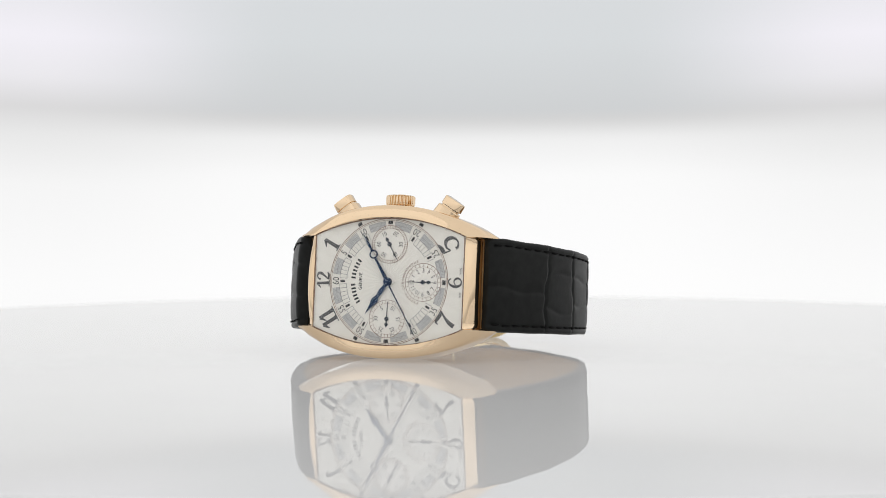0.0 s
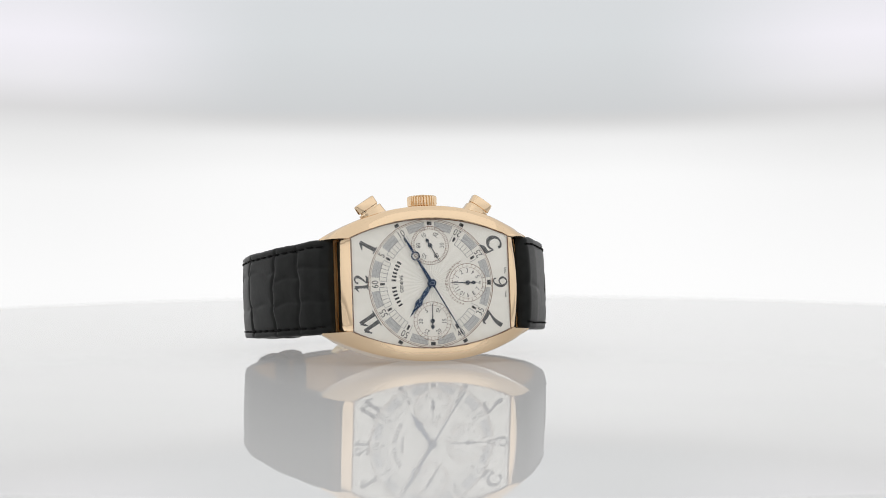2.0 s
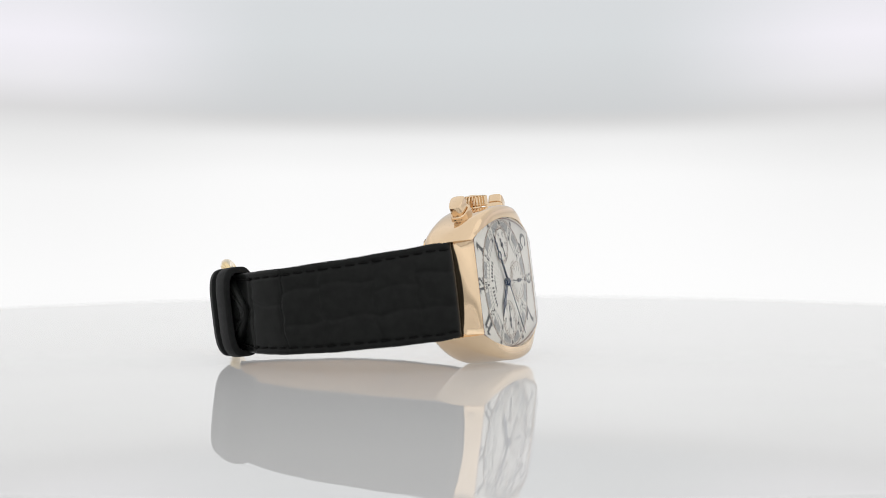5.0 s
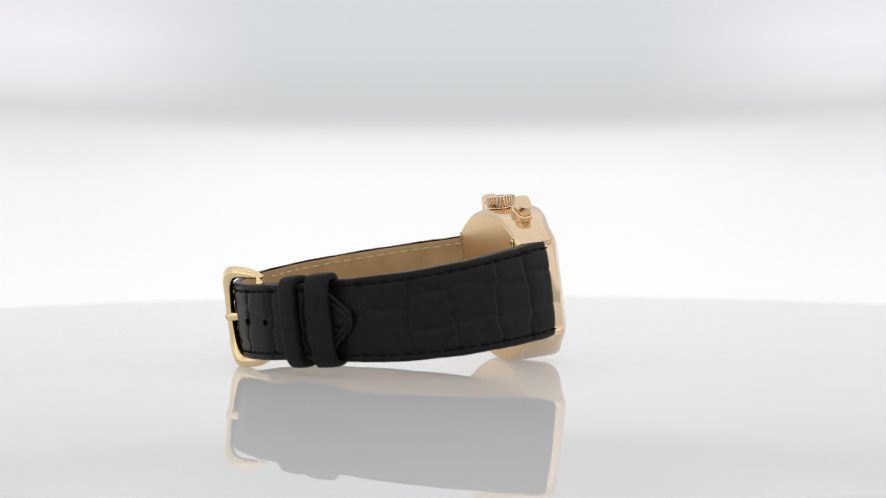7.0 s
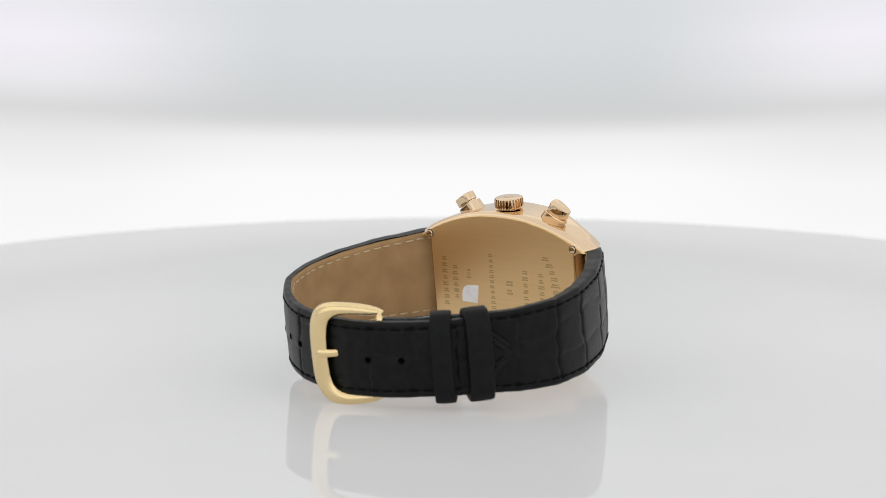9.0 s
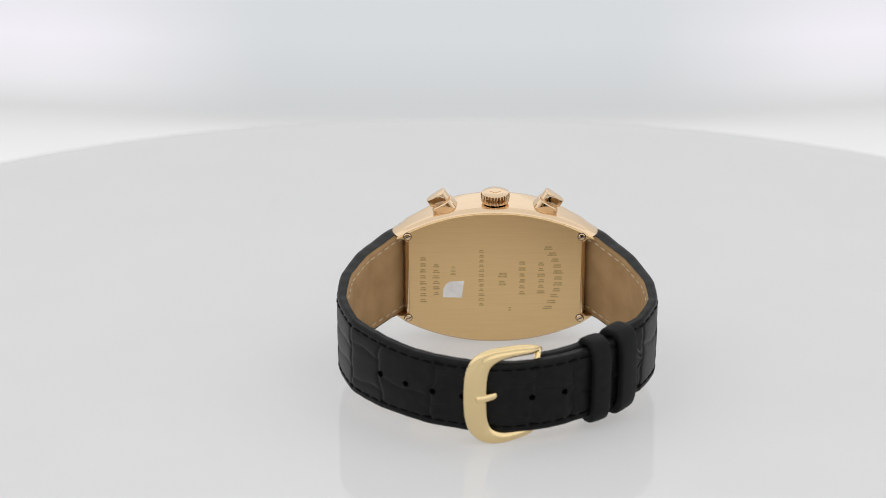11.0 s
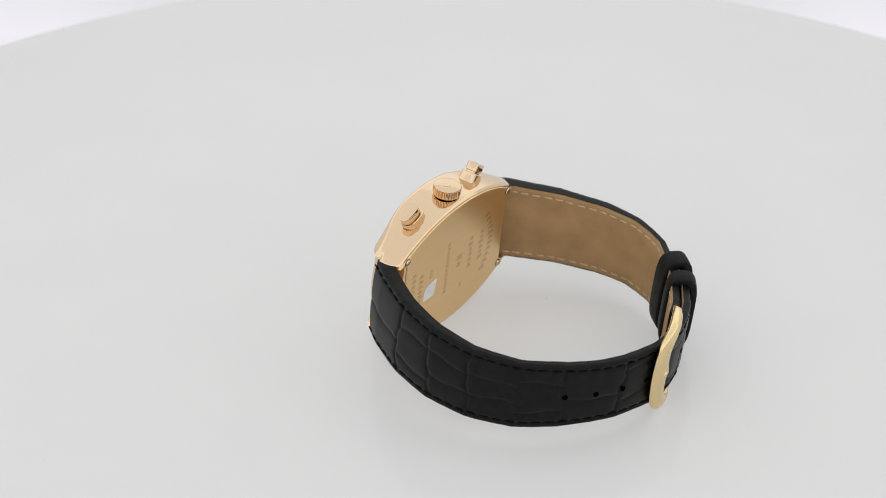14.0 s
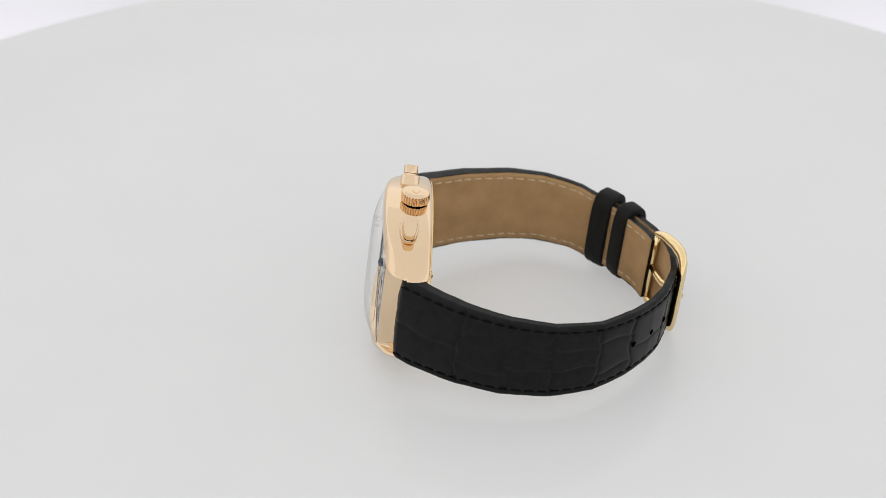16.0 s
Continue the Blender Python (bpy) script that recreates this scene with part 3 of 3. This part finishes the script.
# lettering that carries names stands as plain bars
def bars_on_arc(cx, cz, r, a0, a1, word, height, width):
    polys, n = [], len(word)
    for i, ch in enumerate(word):
        if ch == " ":
            continue
        a = a0 + (a1 - a0) * i / (n - 1)
        c, sn = -math.cos(radians(a)), math.sin(radians(a))
        polys.append(stroke((cx + c * (r - height / 2), cz + sn * (r - height / 2)), (cx + c * (r + height / 2), cz + sn * (r + height / 2)), width))
    return polys


part("lettering", flat("lettering", bars_on_arc(0, 0, 8.7, -33, 33, "xxxxxx xxxxxx", 1.05, 0.42), FACE - 0.02, INK), dial, "black lettering drawn as bars")
numeral("GENEVE", -6.9, 0.0, (-1, 0), 0.8, 1.0, INK, dial, bold=0.015)
part("lettering", flat("lettering", bars_on_arc(*SUBS[1], 4.95, -76, -35, "xxxxxx", 0.5, 0.17), FACE - 0.02, BROWN_INK), dial, "brown lettering drawn as bars")
for i, letter in enumerate("CHRONOGRAPHE"):
    a = -18.4 + 90.4 * i / 11
    c, sn = -math.cos(radians(a)), math.sin(radians(a))
    numeral(letter, SUBS[1][0] + c * 4.95, SUBS[1][1] + sn * 4.95, (c, sn), 0.6, 0.9, BROWN_INK, dial, bold=0.01)
numeral("MADE", 17.5, 2.7, (-1, 0), 0.42, 0.9, INK, dial)
numeral("SWISS", 17.5, -2.7, (-1, 0), 0.42, 0.9, INK, dial)


# ---------- what stands on the dial ----------
def hand_polys(tip, spec):
    """A symmetric blade from the pivot to the tip. spec: (share of the length, width)."""
    l = math.hypot(*tip)
    dx, dz = tip[0] / l, tip[1] / l
    up = [(dx * l * f - dz * w / 2, dz * l * f + dx * w / 2) for f, w in spec]
    dn = [(dx * l * f + dz * w / 2, dz * l * f - dx * w / 2) for f, w in reversed(spec)]
    return up + dn


def moved(poly, cx, cz):
    return [(x + cx, z + cz) for x, z in poly]


part("hour_hand", flat("hour_hand", [hand_polys((-5.2, -7.4), [(0, 1.0), (0.15, 0.8), (0.3, 1.15), (0.42, 0.8), (0.48, 0.8), (0.54, 1.4), (0.6, 1.6), (0.67, 1.3), (0.74, 0.75), (0.8, 0.6), (1.0, 0.08)])], 0.75, BLUED, 0.16), watch, "blued steel hour hand")
mh = [hand_polys((-3.15, 5.35), [(0, 0.7), (0.3, 0.85), (0.8, 0.5), (1.0, 0.45)]),
      moved(hand_polys((-2.35, 4.0), [(0, 0.42), (0.3, 0.6), (1.0, 0.06)]), -4.1, 7.05)] + ring_polys(0.72, 1.02, -3.63, 6.2)
part("minute_hand", flat("minute_hand", mh, 0.5, BLUED, 0.16), watch, "blued steel minute hand with an open ring")
part("seconds_hand", flat("seconds_hand", [hand_polys((7.2, -12.2), [(0, 0.34), (1.0, 0.14)]), hand_polys((-3.0, 5.1), [(0, 0.34), (0.6, 0.4), (1.0, 0.5)])], 0.3, BLUED, 0.1), watch, "thin blued steel chronograph hand")


def lathe(profile, seg, centre, axis="y"):
    """A turned shape about an axis through centre: profile of (radius, place along the axis)."""
    lay = []
    for r, h in profile:
        l = []
        for a in np.linspace(0, 2 * math.pi, seg, endpoint=False):
            c, sn = r * math.cos(a), r * math.sin(a)
            l.append((centre[0] + c, h, centre[2] + sn) if axis == "y" else (centre[0] + c, centre[1] + sn, h))
        lay.append(l)
    return rings(lay, True, True)


def turned(name, profile, seg, centre, material, axis="y"):
    verts, faces = lathe(profile, seg, centre, axis)
    return sharp(mesh_of(name, verts, faces, material), 30)


part("hand_hub", turned("hand_hub", [(0.95, FACE - 0.1), (1.0, 0.3), (0.92, 0.12), (0.6, 0.05), (0.55, -0.05), (0.3, -0.1)], 32, (0, 0, 0), BLUED), watch)
for (cx, cz), tip, tail in zip(SUBS, ((2.0, -3.5), (-3.9, 0.05), (0.1, 3.9)), ((-0.95, 1.6), (2.1, 0.0), (-0.05, -1.95))):
    polys = [moved(hand_polys(tip, [(0, 0.22), (1.0, 0.12)]), cx, cz), moved(hand_polys(tail, [(0, 0.25), (0.45, 0.3), (0.6, 0.85), (0.75, 0.7), (1.0, 0.05)]), cx, cz)]
    h = part("register_hand", flat("register_hand", polys, FACE - 0.2, DARK_STEEL, 0.08), watch, "small dark steel register hand")
    part("pivot", turned("pivot", [(0.5, FACE - 0.15), (0.5, FACE - 0.36), (0.25, FACE - 0.4)], 20, (cx, 0, cz), DARK_STEEL), h)


def crystal_mesh():
    lay = []
    steps = (1.0, 0.985, 0.96, 0.92, 0.86, 0.78, 0.65, 0.45, 0.2, 0.04)

    def height(u, f):
        rim = front_v(u) + 0.12
        mid = -2.6 + 2.3 * (u / 18.4) ** 2
        return rim * f ** 7 + mid * (1 - f ** 7)

    for f in steps:
        lay.append([(u * f * 0.998, height(u * f, f), w * f * 0.998) for u, w in opening])
    verts, faces = rings(lay, False, True)
    return mesh_of("crystal", verts, faces, GLASS)


crystal = part("crystal", crystal_mesh(), watch, "clear domed sapphire crystal")
crystal.visible_shadow = False

# ---------- crown and pushers ----------
teeth = 28
lay = []
for r, w, cut in ((1.9, 16.9, 0), (1.9, 17.75, 0), (2.9, 17.8, 0), (3.28, 18.05, 0.3), (3.38, 18.5, 0.42), (3.38, 19.9, 0.42), (3.25, 20.2, 0.1), (3.0, 20.32, 0), (1.6, 20.45, 0)):
    lay.append([((r - (cut if i % 4 in (0, 1) else 0)) * math.cos(2 * math.pi * i / (teeth * 4)), 6.7 + (r - (cut if i % 4 in (0, 1) else 0)) * math.sin(2 * math.pi * i / (teeth * 4)), w) for i in range(teeth * 4)])
verts, faces = rings(lay, True, True)
crown = part("crown", sharp(mesh_of("crown", verts, faces, GOLD), 30), watch, "fluted rose gold winding crown")
emblem = [[(x, 6.7 + y, 20.47 + z) for x, y in ((-1.3, 0), (0, -1.0), (1.3, 0), (0, 1.0))] for z in (-0.05, 0.1)]
verts, faces = rings(emblem, True, True)
part("emblem", mesh_of("emblem", verts, faces, GOLD, smooth=False), crown, "raised plain emblem on the crown")


def tongue(length, width):
    """A rounded oblong, a little narrower away from the crown."""
    pts = []
    for i in range(28):
        a = 2 * math.pi * i / 28
        c, sn = math.cos(a), math.sin(a)
        x = length / 2 * math.copysign(abs(c) ** 0.6, c)
        pts.append((x, width / 2 * math.copysign(abs(sn) ** 0.62, sn) * (1 - 0.42 * x / length)))
    return pts


def pusher(side):
    """side: -1 towards 12, +1 towards 6 o'clock."""
    tilt = radians(33)
    base = Vector((side * 11.5, 5.6, 15.3))
    along = Vector((side * math.cos(tilt), 0, -math.sin(tilt)))
    out = Vector((side * math.sin(tilt), 0, math.cos(tilt)))

    def solid(name, layers):
        lay = [[tuple(base + along * (x + dx) + out * h + Vector((0, y, 0))) for x, y in tongue(l, w)] for h, l, w, dx in layers]
        verts, faces = rings(lay, True, True)
        return sharp(mesh_of(name, verts, faces, GOLD), 25)

    body = part("pusher", solid("pusher", [(-1.5, 6.1, 4.4, 0.0), (0.5, 5.8, 4.2, 0.0), (1.2, 5.6, 4.15, 0.0), (2.05, 5.5, 4.1, 0.0), (2.25, 5.2, 3.8, 0.0)]), watch, "polished rose gold chronograph pusher")
    part("pusher_neck", solid("neck", [(1.9, 4.4, 2.7, 0.0), (2.9, 4.4, 2.7, 0.0)]), body)
    part("pusher_cap", solid("cap", [(2.6, 4.8, 2.9, 0.1), (2.72, 5.1, 3.15, 0.1), (4.4, 5.1, 3.15, 0.1), (4.58, 4.95, 3.0, 0.1), (4.66, 4.5, 2.6, 0.1)]), body)


pusher(-1)
pusher(1)

# ---------- case back ----------
lay = [[(u, v, w) for u, w in shrunk(i)] for i, v in ((0.9, 10.6), (0.95, 11.12), (1.1, 11.25))]
verts, faces = rings(lay, True, True)
back = part("case_back", sharp(mesh_of("case_back", verts, faces, BRUSHED), 30), watch, "brushed rose gold case back with worn engraving")
for x in (-20.3, 20.6):
    for z in (-10.6, 10.8):
        sc = part("screw", turned("screw", [(0.85, 11.1), (0.85, 11.45), (0.7, 11.62), (0.3, 11.66)], 24, (x, 0, z), GOLD), back)
        # Dark ring and bar painted for the shade in countersink and slot.
        part("screw_seat_shade", flat("screw_seat_shade", ring_polys(0.85, 1.0, x, z), 11.3, INK, 0.03), sc, "dark ring painted as countersink shade round the screw")
        part("slot", flat("slot", [stroke((x - 0.62, z + 0.25), (x + 0.62, z - 0.25), 0.22)], 11.69, INK, 0.03), sc, "screw slot painted as dark shade")
STICKER = noisy("silver_sticker", (0.72, 0.72, 0.74), (0.82, 0.82, 0.83), 400, rough=(0.35, 0.5))
part("sticker", flat("sticker", [[(12.35, -5.1), (7.9, -5.2), (7.25, -0.75), (10.6, -0.95), (11.6, -1.6), (12.2, -2.8)]], 11.31, STICKER, 0.05), back, "small silver sticker with one rounded corner")
# Darker gold bars: the shade of cut recesses painted on raised strokes.
ENGRAVE_SHADE = noisy("engraving_shade_gold", (0.50, 0.34, 0.16), (0.62, 0.43, 0.22), 900, rough=(0.25, 0.45), metallic=1.0)


def engraving(x, z0, z1, n, height, seed, bend=0.0):
    """A worn engraved line that runs across the back, as plain bars."""
    rnd = random.Random(seed)
    polys = []
    for i in range(n):
        z = z0 + (z1 - z0) * (i + 0.5) / n
        xx = x + bend * ((z - (z0 + z1) / 2) / 8) ** 2
        step = abs(z1 - z0) / n
        h = height * rnd.uniform(0.7, 1.0)
        polys.append(stroke((xx - h / 2, z - step * 0.17), (xx + h / 2, z - step * 0.17), step * 0.22))
        polys.append(stroke((xx - h * rnd.uniform(0.3, 0.5), z + step * 0.17), (xx + h * rnd.uniform(0.3, 0.5), z + step * 0.17), step * 0.22))
    for bar in polys:
        part("engraving", flat("engraving", [bar], 11.275, ENGRAVE_SHADE, 0.04), back, "worn engraving bar, its recess shade painted in darker gold")


engraving(-15.0, 8.6, -8.6, 11, 2.5, 3, bend=2.6)
engraving(-10.9, 4.4, -4.4, 6, 1.9, 4)
engraving(-6.4, 4.7, -4.7, 6, 1.7, 5)
engraving(-1.8, 1.8, -2.4, 2, 2.2, 6)
engraving(3.2, 7.6, -7.6, 12, 1.6, 7)
engraving(9.9, 3.2, 0.6, 3, 1.3, 8)
engraving(13.9, 3.9, -4.8, 6, 1.8, 9)
engraving(17.0, 5.8, -6.8, 8, 1.7, 10)
engraving(-3.6, -7.6, -8.8, 2, 0.9, 11)


# ---------- strap furniture ----------
def run(ctrl):
    pts, length = spline(ctrl, 0.25)
    return pts, length


def at(pts, length, s):
    q = min(len(pts) - 1.0, max(0.0, s / length * (len(pts) - 1)))
    k = min(int(q), len(pts) - 2)
    return tuple(a + (b - a) * (q - k) for a, b in zip(pts[k], pts[k + 1]))


def nearest_s(pts, length, x, y):
    k = min(range(len(pts)), key=lambda i: (pts[i][0] - x) ** 2 + (pts[i][1] - y) ** 2)
    return k / (len(pts) - 1) * length


LONG_RUN, LONG_LEN = run(LONG)
SHORT_RUN, SHORT_LEN = run(SHORT)


def seat(pts, length, s, side, off, w):
    """A pose on the strap: x along it, y outwards, z across."""
    x, y, tx, ty = at(pts, length, s)
    nx, ny = ty * side, -tx * side
    return Matrix(((tx, nx, 0, (x + nx * off) * 0.001), (ty, ny, 0, (y + ny * off) * 0.001), (0, 0, 1, (w + 0.009 * y + sag(s, side)) * 0.001), (0, 0, 0, 1)))


def capsule(length, r, material, name):
    prof = [(-length / 2, r * 0.25), (-length / 2 + r * 0.6, r * 0.85), (0, r), (length / 2 - r * 0.6, r * 0.85), (length / 2, r * 0.25)]
    lay = [[(x, q * math.cos(a), q * math.sin(a)) for a in np.linspace(0, 2 * math.pi, 6, endpoint=False)] for x, q in prof]
    verts, faces = rings(lay, True, True)
    return mesh_of(name, verts, faces, material)


STITCH = capsule(2.2, 0.22, THREAD, "stitch")
SEAM = capsule(1.9, 0.21, CREAM, "stitch")
for strap, (pts, length), side, end in ((long_strap, (LONG_RUN, LONG_LEN), 1, 9.5), (short_strap, (SHORT_RUN, SHORT_LEN), -1, 2.0)):
    s = 2.0
    while s < length - end:
        half, th = long_width(s) / 2, long_thick(s)
        drop = -0.6 * ((half - 1.5) / half) ** 3 * min(1, max(0.5, 1 - s / 60)) - 0.1
        for q in (-1, 1):
            part("stitch", STITCH, strap, m=seat(pts, length, s, side, drop, q * (half - 1.5)))
            if s < (60 if strap is long_strap else 75):
                part("stitch", SEAM, strap, m=seat(pts, length, s + 1.2, side, -th - 0.22, q * (half - 1.7)))
        s += 3.0
    # the pointed end's stitching
    if strap is long_strap:
        for q in (-1, 1):
            for s, w in ((length - 8.4, 6.2), (length - 6.3, 4.9), (length - 4.3, 3.3), (length - 2.6, 1.2)):
                part("stitch", STITCH, strap, m=seat(pts, length, s, side, -0.12, q * w) @ pose(0, 0, 0, 0, 40 * q, 0))

# Holes are black discs on the strap; their inner darkness is painted.
HOLE_SHADE = noisy("hole_shade_black", (0.001, 0.001, 0.001), (0.002, 0.002, 0.002), 900, rough=(0.9, 1.0), Specular_IOR_Level=0.0)
HOLE = turned("hole", [(0.7, -0.05), (0.66, 0.02), (0.3, 0.015)], 20, (0, 0, 0), HOLE_SHADE)
for x, y in ((25.7, 59.4), (20.15, 64.1), (14.2, 67.8), (8.0, 70.1), (-7.2, 70.4), (-14.2, 67.8)):
    part("hole", HOLE, long_strap, "punched buckle hole painted as a black shaded disc", m=seat(LONG_RUN, LONG_LEN, nearest_s(LONG_RUN, LONG_LEN, x, y), 1, 0.05, 0.1))


def keeper(x, y, wide, half, top, bottom, name_label):
    s = nearest_s(LONG_RUN, LONG_LEN, x, y)
    m = seat(LONG_RUN, LONG_LEN, s, 1, 0, 0)

    def loop(grow, xx):
        pts = []
        for i in range(40):
            a = 2 * math.pi * i / 40
            c, sn = math.cos(a), math.sin(a)
            n = (top + bottom) / 2 + ((top - bottom) / 2 + grow) * math.copysign(abs(c) ** 0.62, c)
            pts.append((xx, n, (half + grow) * math.copysign(abs(sn) ** 0.5, sn)))
        return pts

    h = wide / 2
    lay = [loop(0, -h), loop(1.0, -h), loop(1.25, -h + 0.15), loop(1.35, -h + 0.5), loop(1.42, 0), loop(1.35, h - 0.5), loop(1.25, h - 0.15), loop(1.0, h), loop(0, h), loop(0, -h)]
    verts, faces = rings(lay)
    part("keeper", sharp(mesh_of("keeper", verts, faces, SATIN), 45), short_strap, name_label, m=m)


keeper(-21.6, 62.9, 4.4, 8.6, 0.5, -4.3, "black leather keeper loop")
keeper(-27.6, 57.9, 5.3, 8.75, 0.6, -4.5, "black leather keeper loop")


def sweep(name, path, sections, material, ref=Vector((0, 1, 0)), groove=0.0):
    """A rod along a path in space; sections: (half width across, half thickness) at each point. groove: how deep its outer face is channelled."""
    path = [Vector(p) for p in path]
    lay = []
    for i, p in enumerate(path):
        t = (path[min(i + 1, len(path) - 1)] - path[max(i - 1, 0)]).normalized()
        n = ref[i] if isinstance(ref, list) else ref
        n = (n - t * n.dot(t)).normalized()
        b = t.cross(n)
        hw, ht = sections[i]
        lay.append([tuple(p + b * hw * math.cos(a) + n * ht * math.sin(a) * (1 - groove * math.exp(-((a - 1.15) / 0.22) ** 2)))
                    for a in np.linspace(0, 2 * math.pi, 32 if groove else 16, endpoint=False)])
    verts, faces = rings(lay, True, True)
    return mesh_of(name, verts, faces, material)


buckle = part("buckle", None, watch, "polished yellow gold tang buckle")
SB = nearest_s(LONG_RUN, LONG_LEN, 4.5, 70.4)


def on_strap(ds, off, w):
    x, y, tx, ty = at(LONG_RUN, LONG_LEN, SB + ds)
    off -= 0.7
    return Vector((x + ty * off, y - tx * off, w * 0.98 + 1.45))


def normal_at(ds):
    x, y, tx, ty = at(LONG_RUN, LONG_LEN, SB + ds)
    return Vector((ty, -tx, 0))


half_path = [(15.0, -2.9, 8.9, 0.4, 0.4), (13.4, -2.3, 9.4, 0.9, 0.9), (10.8, -1.5, 9.9, 1.15, 1.2), (7.8, -0.7, 10.2, 1.25, 1.3), (5.2, 0.2, 10.2, 1.4, 1.35),
             (3.2, 0.95, 9.75, 1.75, 1.3), (1.6, 1.35, 8.8, 2.1, 1.2), (0.5, 1.5, 7.3, 2.35, 1.1), (-0.1, 1.55, 5.2, 2.45, 1.05), (-0.3, 1.6, 2.5, 2.5, 1.0)]
full = half_path + [(-0.35, 1.6, 0.0, 2.5, 1.0)] + [(a, b, -w, c, d) for a, b, w, c, d in reversed(half_path)]
fine_n = np.linspace(0, len(full) - 1, 4 * len(full) - 3)


def smooth_column(col):
    p = [2 * col[0] - col[1]] + list(col) + [2 * col[-1] - col[-2]]
    out = []
    for q in fine_n:
        k = min(int(q), len(col) - 2)
        t = q - k
        a, b, c, d = p[k:k + 4]
        out.append(0.5 * (2 * b + (c - a) * t + (2 * a - 5 * b + 4 * c - d) * t * t + (3 * b - a - 3 * c + d) * t ** 3))
    return out


full = list(zip(*[smooth_column([row[k] for row in full]) for k in range(5)]))
frame_me = sweep("buckle_frame", [on_strap(a, b, w) for a, b, w, c, d in full], [(c, d) for a, b, w, c, d in full], YELLOW, [normal_at(a) for a, b, w, c, d in full], 0.2)
part("buckle_frame", frame_me, buckle)
tang = [(13.5, -2.6, 0), (9.0, -2.7, 0), (5.5, -2.0, 0), (4.2, -0.4, 0), (3.2, 0.9, 0), (1.6, 1.9, 0), (0.4, 2.35, 0), (-0.1, 2.2, 0)]
part("tang", sweep("tang", [on_strap(*p) for p in tang], [(0.95, 0.7)] * 7 + [(0.6, 0.4)], YELLOW, [normal_at(p[0]) for p in tang]), buckle, "yellow gold buckle tang")
part("pivot_bar", sweep("pivot_bar", [on_strap(14.0, -2.4, w) for w in (-9.6, -4, 4, 9.6)], [(0.7, 0.7)] * 4, YELLOW, normal_at(14.0)), buckle)


# ---------- what moves ----------
def motions():
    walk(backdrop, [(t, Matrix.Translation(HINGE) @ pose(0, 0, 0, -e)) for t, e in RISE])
    walk(turntable, [(t, pose(0, 0, 0, 0, 0, a)) for t, a in TURN])
    walk(watch, [(t, pose(0, 0, 0, 0, 0, a) @ HUB) for t, a in TURN])


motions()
